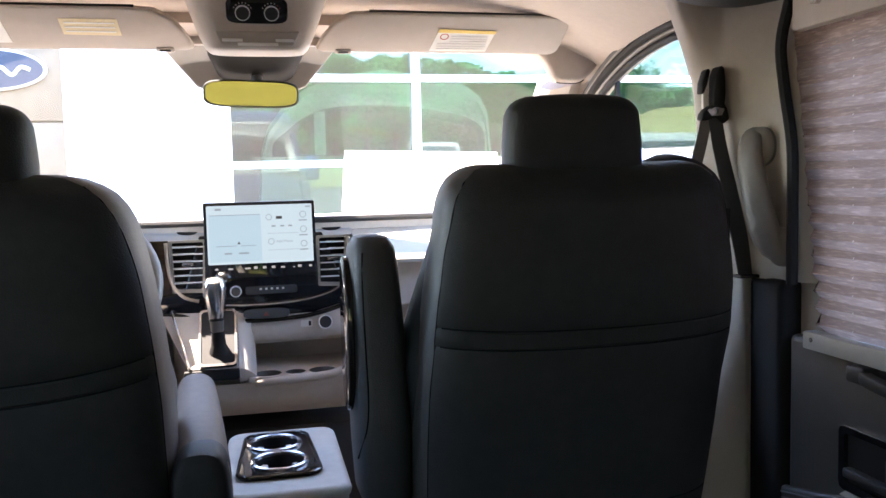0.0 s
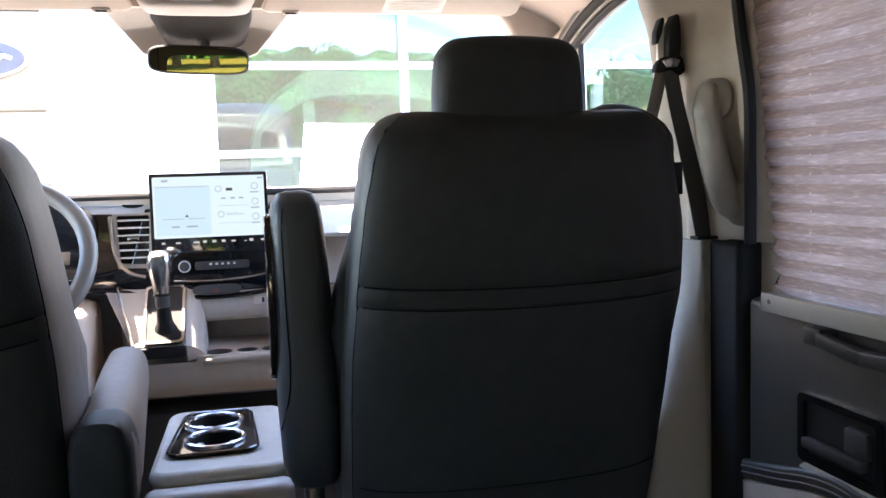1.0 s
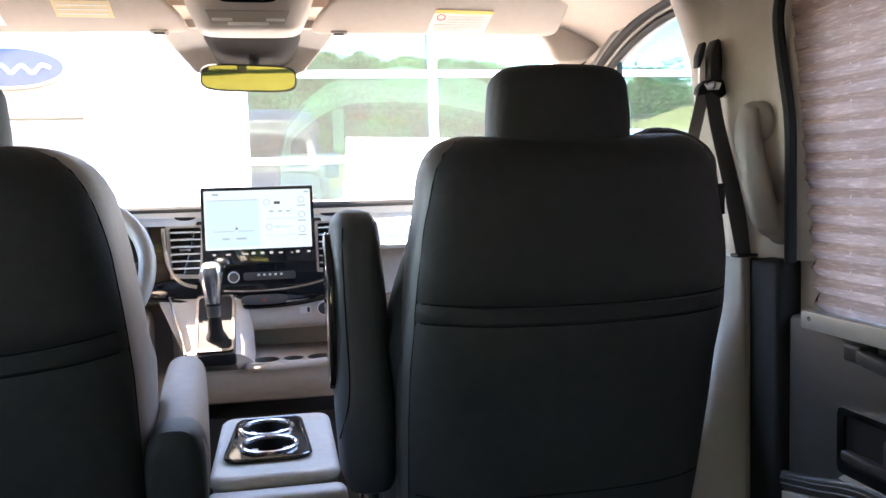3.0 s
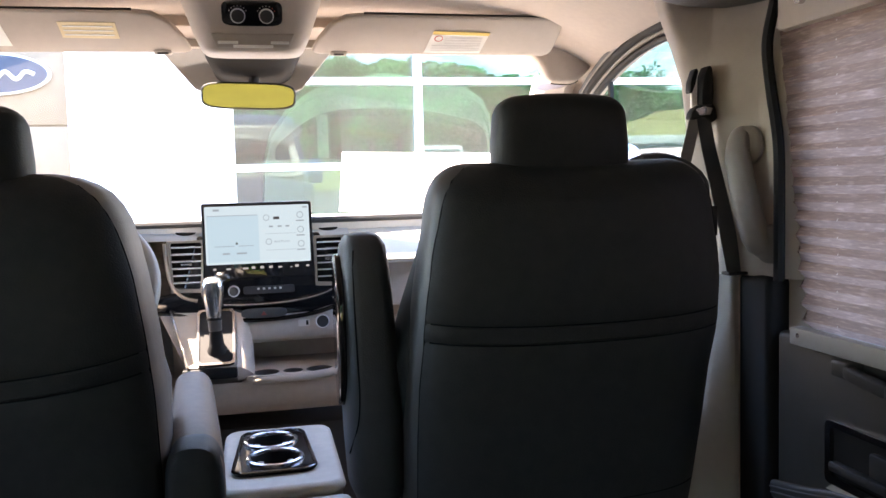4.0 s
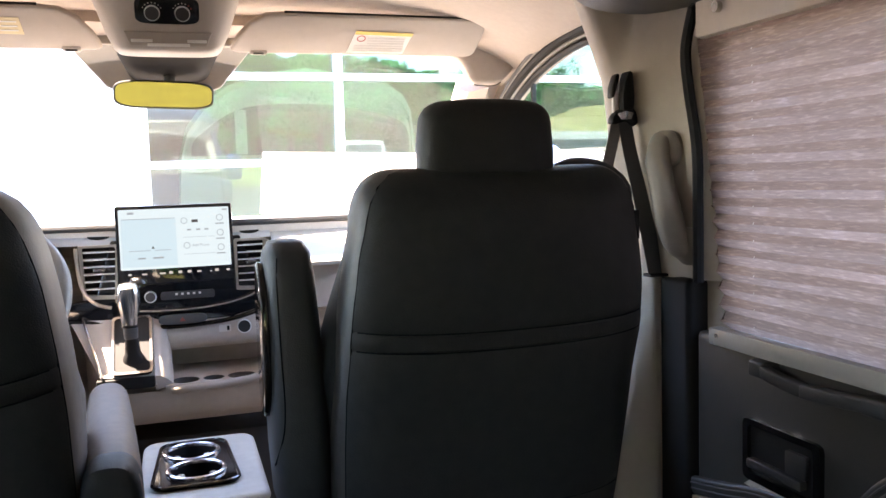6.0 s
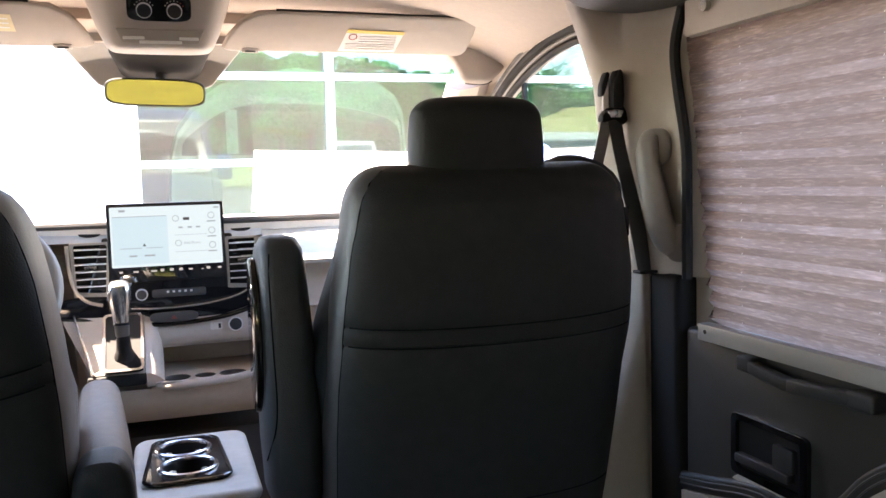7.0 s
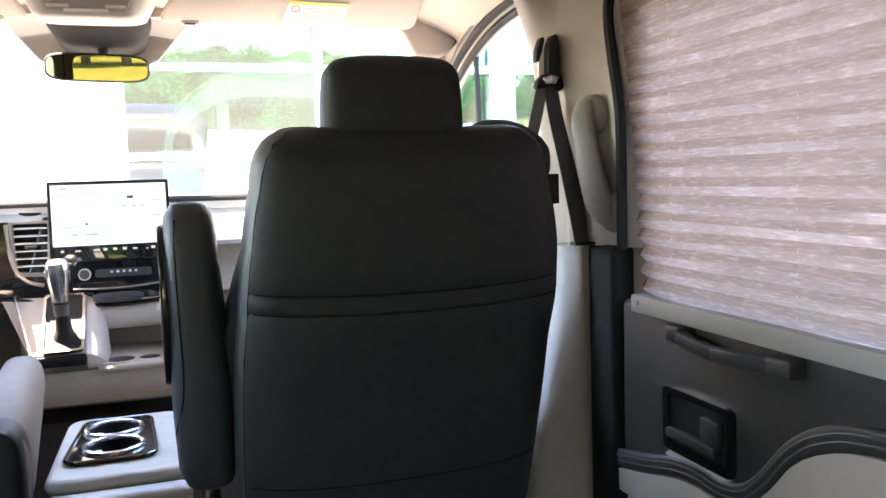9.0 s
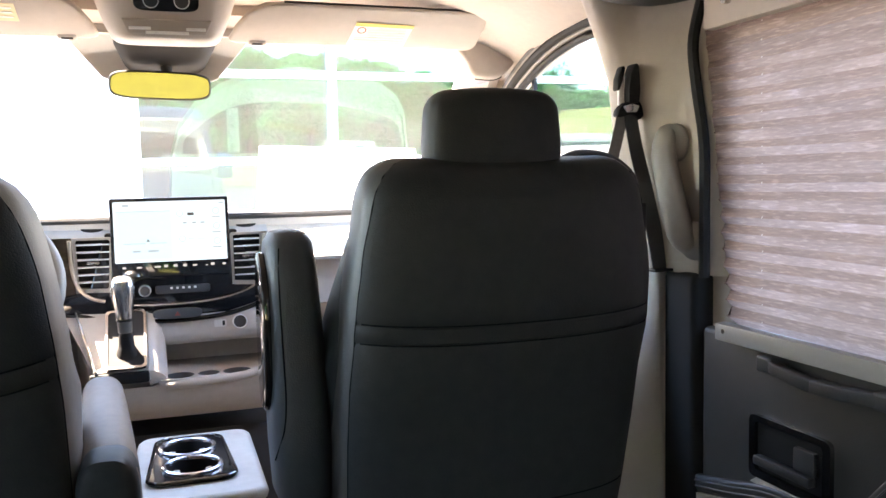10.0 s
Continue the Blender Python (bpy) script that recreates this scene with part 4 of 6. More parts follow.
    low = smooth_path([(0.215, 2.165, 0.742), (0.12, 2.16, 0.717), (0.0, 2.16, 0.708), (-0.12, 2.16, 0.714), (-0.25, 2.165, 0.735), (-0.4, 2.17, 0.745)], 6)
    part("lower_sweep", tube(low, 0.006, 8), GLOSSY, d, "glossy lower edge")
    for s, x0, x1, xb0, xb1 in ((-1, -0.226, -0.148, -0.222, -0.155), (1, 0.14, 0.208, 0.14, 0.2)):
        f = part("vent_frame", frame_slab(outward(spread([(xb0, 0.8), (x0, 0.915), (x1, 0.915), (xb1, 0.796)], 48), [(xb0 - 0.005, 0.79), (x0 - 0.007, 0.921), (x1 + 0.006, 0.921), (xb1 + 0.004, 0.787)]), spread([(xb0, 0.8), (x0, 0.915), (x1, 0.915), (xb1, 0.796)], 48), 0.022, "y", 2.158), BRONZE, d, "brushed bronze vent surround")
        part("vent_well", slab([(xb0 - 0.004, 0.795), (x0 - 0.004, 0.92), (x1 + 0.004, 0.92), (xb1 + 0.004, 0.79)], 0.004, "y", 2.186), RUBBER, f, "black vent well")
        for k in range(6):
            z = 0.81 + 0.018 * k
            part("slat", moved(box(x0 + 0.002, x1 - 0.002, -0.006, 0.006, -0.0014, 0.0014), pose(0, 2.168, z + 0.004, 8, 0, 0)), RINGSILVER, f, "thin vent slat with light edge")
        part("vent_tab", box((x0 + x1) / 2 - 0.014, (x0 + x1) / 2 + 0.014, 2.15, 2.166, 0.857, 0.864, 0.002), CHROME, f)
        part("demister_slot", moved(slab([(u, v) for u, v in squircle(0.026, 0.011, 2, 24)], 0.004, "y", -0.002), pose((x0 + x1) / 2, 2.183, 0.9405, -47, 0, 0)), RUBBER, f, "black oval demister slot")
    for pts in ([(-0.238, 0.915), (-0.236, 0.86), (-0.226, 0.81), (-0.2, 0.778), (-0.165, 0.766)], [(0.217, 0.915), (0.214, 0.85), (0.207, 0.81), (0.19, 0.785)]):
        part("vent_sweep", tube(smooth_path([(u, 2.158, v) for u, v in pts], 6), 0.0045, 8), BRONZE, d, "bronze sweep beside the vent")
    # added out of sight to keep the sun off the lower dash
    part("sun_block_panel", box(-0.72, -0.28, 1.98, 2.24, 0.42, 0.715, 0.03, 3), TAUPE, d, "unseen taupe panel under the column, added to block sun")
    # controls
    part("volume_knob", ring(-0.074, 2.163, 0.786, 0.0115, 0.0145, 0.012, "y"), RINGSILVER, d, "chrome ringed volume knob")
    part("knob_face", disc(-0.074, 2.152, 0.786, 0.0116, 0.012, "y", 20), DARK, d)
    b = part("button_bar", slab(rounded(-0.05, 0.08, 0.776, 0.796, 0.006), 0.006, "y", 2.159, 0.001), DARK, d, "charcoal button bar")
    for k in range(5):
        part("button_mark", box(-0.015 + 0.014 * k, -0.009 + 0.014 * k, 2.1575, 2.159, 0.787, 0.792), PRINT, b)
    z = part("hazard_panel", slab([(0.0 + u, 0.727 + v) for u, v in squircle(0.058, 0.0125, 3.5, 36)], 0.012, "y", 2.146, 0.002), WEB, d, "grey hazard switch panel")
    part("hazard_triangle", slab([(-0.008, 0.722), (0.006, 0.722), (-0.001, 0.733)], 0.002, "y", 2.1445), HAZRED, z, "red warning triangle")
    part("start_button", ring(0.149, 2.162, 0.695, 0.0152, 0.0185, 0.008, "y"), RINGSILVER, d, "chrome ringed start button")
    part("start_face", disc(0.149, 2.156, 0.695, 0.0153, 0.008, "y", 22), DARK, d)
    u = part("socket_plate", slab(rounded(0.086, 0.116, 0.684, 0.702, 0.003), 0.004, "y", 2.163), PRINT, d, "grey socket plate")
    part("socket", box(0.106, 0.112, 2.1615, 2.164, 0.687, 0.699), RUBBER, u)
    return d


dash = dashboard()


def lower_dash():
    d = thing("lower_dash", "taupe lower dash with open storage cubby", "dash console", (0, 2.2, 0))
    part("upper_panel", loft([[Vector((x, y, z + (0.01 if z > 0.7 else 0.002) * k)) for y, z in ((2.215, 0.716), (2.166, 0.715), (2.165, 0.69), (2.166, 0.673), (2.172, 0.656), (2.186, 0.644), (2.21, 0.641), (2.215, 0.66))] for x, k in ((-0.04, 0), (0.05, 0.35), (0.14, 0.7), (0.23, 1.0))]), TAUPE, d, "taupe switch panel")
    part("cubby_back", box(-0.05, 0.24, 2.312, 2.325, 0.55, 0.7), TAUPE, d, "cubby back")
    part("cubby_roof", box(-0.05, 0.24, 2.205, 2.325, 0.644, 0.656, 0.003), TAUPE, d, "cubby roof under the switch panel")
    part("cubby_end", box(0.228, 0.242, 2.1, 2.325, 0.57, 0.69, 0.003), TAUPE, d, "cubby end wall")
    flank = []
    for t in (0, 0.2, 0.4, 0.6, 0.8, 1.0):
        flank.append([Vector(p) for p in ((-0.071, 2.166 - 0.124 * t, 0.733 - 0.12 * t), (-0.058, 2.168 - 0.117 * t, 0.731 - 0.122 * t), (-0.044, 2.178 - 0.11 * t, 0.72 - 0.122 * t), (-0.034, 2.195 - 0.109 * t, 0.695 - 0.11 * t), (-0.03, 2.21 - 0.112 * t, 0.572), (-0.071, 2.21 - 0.138 * t, 0.572))])
    part("cubby_side", loft(flank), TAUPE, d, "rounded taupe flank beside the shifter")
    wells = ((-0.002, 0.033), (0.066, 0.025), (0.134, 0.034))
    part("cubby_shelf", plate([(-0.05, 2.072), (0.24, 2.072), (0.24, 2.32), (-0.05, 2.32)], [(x, 2.112, r) for x, r in wells], 0.567, 0.58), TAUPE, d, "cubby shelf with three round wells", smooth=False)
    for x, r in wells:
        rim = [[Vector((x + q * math.cos(k * math.pi / 18), 2.112 + q * math.sin(k * math.pi / 18), z)) for k in range(36)] for q, z in ((r + 0.001, 0.5802), (r, 0.5806), (r - 0.001, 0.58), (r - 0.002, 0.575), (r - 0.004, 0.553), (r * 0.5, 0.552), (0.001, 0.552))]
        # dark grey stands for the shade inside the taupe wells
        part("cup_recess", loft(rim, caps=False), MIDGREY, d, "round recess in the shelf, darkened for the shade inside")
    lip = smooth_path([(-0.035, 2.08, 0.566), (0.03, 2.073, 0.568), (0.12, 2.073, 0.572), (0.17, 2.073, 0.58), (0.205, 2.083, 0.604), (0.222, 2.11, 0.66)], 6)
    part("shelf_lip", tube(lip, 0.011, 10), GREIGE, d, "pale rounded shelf lip")
    rows = []
    for x in (-0.262, -0.2, -0.1, -0.06, 0.0, 0.08, 0.16, 0.22, 0.26):
        rows.append([Vector((x, 2.08, 0.566 + 0.03 * max(0, x))), Vector((x, 2.083, 0.54)), Vector((x, 2.1, 0.503)), Vector((x, 2.14, 0.472)), Vector((x, 2.24, 0.448)), Vector((x, 2.24, 0.525))])
    part("lower_panel", loft(rows), TAUPE, d, "taupe lower panel")
    part("plinth", box(-0.25, 0.28, 2.2, 2.4, 0.0, 0.42, 0.02), DARK, d, "dark foot of the dash console")
    return d


lower_dash()


def shifter():
    s = thing("gear_shifter", "gear shifter with chrome knob and black gaiter on a pale console", "gear shifter", (-0.12, 2.1, 0.3))
    # sloping plinth
    ridge = [[Vector((x, y, z)) for x, y, z in ((-0.262 + 0.072 * t, 2.166 - 0.126 * t, 0.738 - 0.12 * t), (-0.07 - 0.004 * t, 2.166 - 0.126 * t, 0.735 - 0.12 * t), (-0.068, 2.21 - 0.155 * t, 0.685 - 0.1 * t), (-0.246 + 0.054 * t, 2.21 - 0.155 * t, 0.685 - 0.1 * t))] for t in (0, 0.15, 0.5, 0.85, 1.0)]
    foot = [[Vector((x, y, z)) for x, y, z in ((-0.24 + 0.052 * t, 2.225 - 0.14 * t, 0.683 - 0.1 * t), (-0.07, 2.225 - 0.14 * t, 0.683 - 0.1 * t), (-0.066, 2.27 - 0.1 * t, 0.5), (-0.24 + 0.05 * t, 2.27 - 0.1 * t, 0.5))] for t in (0, 0.5, 1.0)]
    part("plinth_foot", loft(foot), TAUPE, s, "taupe foot under the plinth")
    part("plinth", loft(ridge), PLINTH, s, "pale grey sloping plinth")
    slope = Matrix.Translation((0, 2.103, 0.676)) @ Matrix.Rotation(radians(43.6), 4, "X")
    part("gate_frame", moved(frame_slab(spread(rounded(-0.166, -0.074, -0.087, 0.085, 0.01), 48), spread(rounded(-0.16, -0.08, -0.08, 0.078, 0.006), 48), 0.008, "z", 0.004), slope), CHROME, s, "chrome gate frame")
    part("gate_plate", moved(slab(rounded(-0.162, -0.078, -0.082, 0.08, 0.006), 0.006, "z", 0.003), slope), RUBBER, s, "black gate plate")
    part("plinth_rib", moved(slab([(-0.236, 0.09), (-0.229, 0.09), (-0.182, -0.09), (-0.189, -0.09)], 0.012, "z", 0.0, 0.003), slope), SATIN, s, "bright ridge beside the gate")
    part("front_box", box(-0.2, -0.07, 2.03, 2.08, 0.588, 0.614, 0.005), RUBBER, s, "black box under the gate")
    part("gaiter", loft([[Vector((-0.118 + u * (1 + 0.12 * math.sin(z * 300)), y + v, z)) for u, v in squircle(a, a * 1.1, 2.3, 20)] for z, a, y in ((0.635, 0.03, 2.085), (0.65, 0.026, 2.08), (0.665, 0.021, 2.075), (0.68, 0.0165, 2.07), (0.695, 0.0145, 2.065), (0.706, 0.0145, 2.062))]), RUBBER, s, "black folded gaiter")
    part("sleeve", loft([[Vector((-0.119 + u, y + v, z)) for u, v in squircle(a, a * 1.1, 2.4, 22)] for z, a, y in ((0.7, 0.012, 2.063), (0.705, 0.0155, 2.062), (0.726, 0.0165, 2.06), (0.73, 0.0165, 2.06))]), MIDGREY, s, "grey sleeve under the knob")
    part("knob", loft([[Vector((-0.12 + u, y + v, z)) for u, v in squircle(a, a * 1.15, 2.8, 28)] for z, a, y in ((0.734, 0.014, 2.06), (0.738, 0.0172, 2.06), (0.76, 0.0195, 2.058), (0.785, 0.0245, 2.055), (0.81, 0.0262, 2.052), (0.825, 0.0245, 2.05), (0.833, 0.019, 2.05), (0.836, 0.01, 2.05))]), KNOB, s, "satin chrome shift knob")
    part("collar", loft([[Vector((-0.12 + u, 2.06 + v, z)) for u, v in squircle(0.0178, 0.0195, 2.5, 22)] for z in (0.7305, 0.735)]), RUBBER, s)
    part("release_button", box(-0.1465, -0.139, 2.035, 2.06, 0.79, 0.812, 0.003), SATIN, s)
    return s


shifter()


def display():
    t = thing("touch_screen", "wide lit touch screen with black bezel on the dashboard", "touch screen", (-0.007, 2.16, 0.82))
    m = Matrix.Translation((-0.007, 2.163, 1.013)) @ pose(0, 0, 0, -6, 0, 1.2)
    body = part("housing", moved(slab(rounded(-0.139, 0.139, -0.195, 0.0, 0.006), 0.016, "y", 0.0, 0.002), m), GLOSSY, t, "black screen housing")
    part("lit_panel", moved(slab(rounded(-0.131, 0.131, -0.157, -0.009, 0.003), 0.001, "y", -0.001), m), SCREEN, body, "pale blue lit display area")

    def mark(x0, x1, z0, z1, material=SCREEN_LINE, name="display_mark"):
        part(name, moved(box(x0, x1, -0.0018, -0.0012, z0, z1), m), material, body, smooth=False)

    def dial(x, z, r):
        part("display_dial", moved(frame_slab([(x + r * math.cos(k * 0.3142), z + r * math.sin(k * 0.3142)) for k in range(20)], [(x + 0.8 * r * math.cos(k * 0.3142), z + 0.8 * r * math.sin(k * 0.3142)) for k in range(20)], 0.0006, "y", -0.0018), m), SCREEN_LINE, body, smooth=False)
    part("display_map", moved(box(-0.126, 0.002, -0.00115, -0.0009, -0.151, -0.033), m), SCREEN_MAP, body, "pale blue map area", smooth=False)
    mark(-0.125, 0.0, -0.034, -0.0325)
    mark(-0.11, -0.095, -0.021, -0.016)
    mark(0.115, 0.127, -0.018, -0.0145)
    mark(-0.11, -0.06, -0.112, -0.1105)
    mark(-0.05, -0.012, -0.112, -0.1105)
    mark(-0.09, -0.072, -0.132, -0.128)
    mark(-0.055, -0.03, -0.132, -0.128)
    mark(0.018, 0.095, -0.083, -0.0822)
    mark(0.018, 0.095, -0.125, -0.1242)
    for x in (0.028, 0.05, 0.07):
        mark(x, x + 0.01, -0.066, -0.062)
    mark(0.04, 0.055, -0.046, -0.039, SCREEN_DARK)
    words = bpy.data.curves.new("words", "FONT")
    words.body, words.size = "Add Phone", 0.009
    holder = bpy.data.objects.new("words", words)
    flat = bmesh.new()
    flat.from_mesh(bpy.data.meshes.new_from_object(holder))
    bpy.data.objects.remove(holder)
    part("screen_words", moved(flat, m @ Matrix.Translation((0.039, -0.0019, -0.106)) @ Matrix.Rotation(radians(90), 4, "X")), SCREEN_LINE, body, smooth=False)
    dial(0.022, -0.041, 0.008)
    dial(0.026, -0.103, 0.008)
    for z in (-0.036, -0.074, -0.111):
        dial(0.108, z, 0.0085)
        mark(0.097, 0.118, z - 0.0165, z - 0.0135)
    part("pointer", moved(slab([(-0.058, -0.107), (-0.05, -0.107), (-0.054, -0.1)], 0.0006, "y", -0.0018), m), SCREEN_DARK, body, smooth=False)
    for k, (x, w, h) in enumerate(((-0.115, 0.008, 0.007), (-0.083, 0.012, 0.006), (-0.042, 0.014, 0.006), (-0.02, 0.009, 0.009), (0.002, 0.009, 0.009), (0.024, 0.009, 0.009), (0.047, 0.01, 0.006), (0.078, 0.005, 0.003), (0.09, 0.009, 0.009), (0.118, 0.008, 0.007))):
        mark(x, x + w, -0.171, -0.171 + 0.7 * h, SCREEN_ICON, "icon")
    return t


display()


def steering():
    w = thing("steering_wheel", "grey leather steering wheel behind the driver seat", "steering wheel", (-0.42, 1.85, 0.88))
    m = Matrix.Translation((-0.4, 1.86, 0.845)) @ pose(0, 0, 0, 60, 0, 0)
    pts = [(0.166 * math.cos(2 * math.pi * k / 44), 0.168 * math.sin(2 * math.pi * k / 44), 0) for k in range(44)]
    part("rim", moved(tube(pts, 0.018, 14, closed=True), m), WHEELGREY, w, "grey leather rim")
    part("hub", moved(slab([(u, v) for u, v in squircle(0.075, 0.06, 2.6, 28)], 0.045, "z", -0.05, 0.01), m), DARK, w, "charcoal hub")
    for a in (0, 180, 270):
        part("spoke", moved(moved(box(0.06, 0.16, -0.018, 0.018, -0.03, -0.012, 0.005), pose(0, 0, 0, 0, 0, a)), m), DARK, w)
    part("spoke_switch", moved(box(0.085, 0.13, -0.016, 0.016, -0.012, -0.004, 0.004), m), SATIN, w)
    part("column", tube([(-0.4, 1.9, 0.82), (-0.4, 2.2, 0.7)], 0.05, 16), DARK, w, "charcoal steering column")
    return w


steering()
i = thing("instrument_cluster", "dark instrument cluster behind the wheel", "instrument cluster", (-0.42, 2.15, 0.85))
part("hood", loft([[Vector((-0.42 + u, y, 0.885 + v)) for u, v in squircle(a, b, 2.8, 30)] for y, a, b in ((2.12, 0.148, 0.066), (2.2, 0.15, 0.07))]), RUBBER, i, "black cluster hood")
part("lens", slab([(-0.42 + u, 0.885 + v) for u, v in squircle(0.135, 0.054, 2.8, 30)], 0.002, "y", 2.116), GLOSSY, i)

# paper sheet leaning on the glass
sheet = thing("paper_sheet", "white printed paper sheet leaning against the windshield", "paper", (0.5, 2.36, 0.975))
lean_on = Matrix.Translation((0.221, 2.35, 0.977)) @ pose(0, 0, 0, -41, 0, 0)
part("sheet", moved(slab([(0.0, 0.0), (0.48, -0.012), (0.5, 0.215), (0.03, 0.231)], 0.002, "y", 0), lean_on), PAPER, sheet)
for x0, x1, z0, z1 in ((0.035, 0.19, 0.122, 0.136), (0.085, 0.1, 0.042, 0.047), (0.13, 0.17, 0.038, 0.043)):
    part("print_bar", moved(box(x0, x1, -0.0008, -0.0002, z0, z1), lean_on), INK, sheet, smooth=False)


# ---- overhead: visors, console, mirror ----
def visor(s, name, label):
    v = thing(name, label, "sun visor", (s * 0.45, 1.95, 1.45), "sun visors")
    top = [(0.135, 0.005), (0.155, -0.002), (0.712, -0.004), (0.726, 0.002), (0.732, 0.016), (0.734, 0.075), (0.732, 0.104), (0.725, 0.12), (0.705, 0.126), (0.26, 0.128), (0.21, 0.122), (0.175, 0.095), (0.15, 0.05)]
    # the visor leans back from its lower edge to the headliner
    lean = Matrix(((1, 0, 0, 0), (0, 0.55, -0.9, 1.992), (0, 0.55, 0.53, 1.364), (0, 0, 0, 1)))
    bm = slab([(s * x, z) for x, z in top], 0.022, "y", -0.004, 0.007, seg=3)
    body = part("body", moved(bm, lean), BEIGE, v, "beige vinyl visor body")
    # dark tube stands for the shadow gap above the visor
    part("visor_shadow_line", moved(tube([(s * 0.25, 0.008, 0.1275), (s * 0.69, 0.008, 0.1245)], 0.0045, 8), lean), RUBBER, v, "dark line for the shadow above the visor")
    part("clip", moved(box(s * 0.2 - 0.02, s * 0.2 + 0.02, -0.007, 0.02, -0.006, 0.01, 0.004), lean), BEIGE, v, "small visor clip")
    part("clip_slot", moved(box(s * 0.2 - 0.012, s * 0.2 + 0.012, -0.0085, -0.005, -0.002, 0.004, 0.001), lean), RUBBER, v)
    if s > 0:
        part("label_sheet", moved(slab([(0.405, 0.008), (0.545, 0.008), (0.556, 0.078), (0.418, 0.082)], 0.001, "y", -0.0058), lean), LABEL, body, "white warning label", smooth=False)
        part("label_band", moved(slab([(0.4165, 0.072), (0.5555, 0.069), (0.5565, 0.079), (0.418, 0.083)], 0.001, "y", -0.0068), lean), YELLOW, body, "yellow warning band", smooth=False)
        part("label_sign", moved(ring(0.434, -0.0062, 0.058, 0.008, 0.0105, 0.001, "y"), lean), REDINK, body)
        for k in range(6):
            part("label_line", moved(box(0.42 if k > 2 else 0.45, 0.54, -0.0072, -0.0062, 0.058 - 0.0085 * k, 0.061 - 0.0085 * k), lean), PRINT, body, smooth=False)
    else:
        part("label_sheet", moved(slab([(-0.402, 0.048), (-0.285, 0.046), (-0.288, 0.096), (-0.405, 0.096)], 0.001, "y", -0.0058), lean), CREAM, body, "cream warning label", smooth=False)
        for k in range(3):
            part("label_line", moved(box(-0.396, -0.294, -0.0072, -0.0062, 0.056 + 0.013 * k, 0.06 + 0.013 * k), lean), LABEL, body, smooth=False)
        part("label_sheet", moved(slab([(-0.56, 0.02), (-0.51, 0.02), (-0.52, 0.1), (-0.57, 0.1)], 0.001, "y", -0.0058), lean), LABEL, body, smooth=False)
    return v


visor(1, "sun_visor", "beige sun visor with white and yellow warning label")
visor(-1, "sun_visor", "beige sun visor with cream warning label")


def overhead():
    o = thing("overhead_console", "beige overhead console with black control panel", "overhead console", (0.0, 1.8, 1.47))
    rr = []
    for z, a, y0, y1 in ((1.5, 0.165, 1.66, 2.05), (1.45, 0.148, 1.69, 2.04), (1.42, 0.138, 1.705, 2.03), (1.38, 0.124, 1.722, 2.0), (1.35, 0.11, 1.735, 1.97), (1.336, 0.1, 1.742, 1.9), (1.329, 0.09, 1.75, 1.85), (1.326, 0.07, 1.77, 1.82)):
        rr.append([Vector((0.002 + u, (y0 + y1) / 2 + v, z)) for u, v in squircle(a, (y1 - y0) / 2, 4.2, 44)])
    body = part("body", loft(rr), BEIGE, o, "beige moulded body")
    lean = Matrix.Translation((0.002, 1.7145, 1.398)) @ pose(0, 0, 0, 23, 0, 0)
    pnl = part("control_panel", moved(slab([(u, v) for u, v in squircle(0.06, 0.026, 5, 40)], 0.008, "y", -0.002, 0.002), lean), GLOSSY, body, "glossy black climate panel")
    for x in (-0.028, 0.028):
        part("dial", moved(ring(x, -0.003, -0.004, 0.0127, 0.0147, 0.01, "y"), lean), RINGSILVER, pnl, "chrome ringed dial")
        part("dial_face", moved(disc(x, -0.01, -0.004, 0.0127, 0.008, "y", 22), lean), DARK, pnl)
        for k in range(7):
            a = radians(30 + 20 * k)
            part("dial_tick", moved(box(x + 0.019 * math.cos(a) - 0.001, x + 0.019 * math.cos(a) + 0.001, -0.003, -0.002, -0.004 + 0.019 * math.sin(a) - 0.001, -0.004 + 0.019 * math.sin(a) + 0.001), lean), REDINK if (x > 0 and k < 2) else PRINT, pnl, smooth=False)
    lamp = part("map_lamp", moved(slab([(-0.083, 0.014), (0.083, 0.014), (0.072, -0.014), (-0.072, -0.014)], 0.008, "y", -0.004, 0.003), Matrix.Translation((0.002, 1.737, 1.348)) @ pose(0, 0, 0, 26, 0, 0)), PILLARBEIGE, body, "ridged map lamp panel")
    for x0, x1, z in ((-0.07, -0.03, -0.003), (0.035, 0.072, -0.003), (-0.04, 0.04, -0.011)):
        part("lamp_lens", moved(box(x0, x1, -0.006, -0.003, z - 0.003, z + 0.003, 0.001), Matrix.Translation((0.002, 1.737, 1.348)) @ pose(0, 0, 0, 26, 0, 0)), LABEL, lamp)
    return o


overhead()


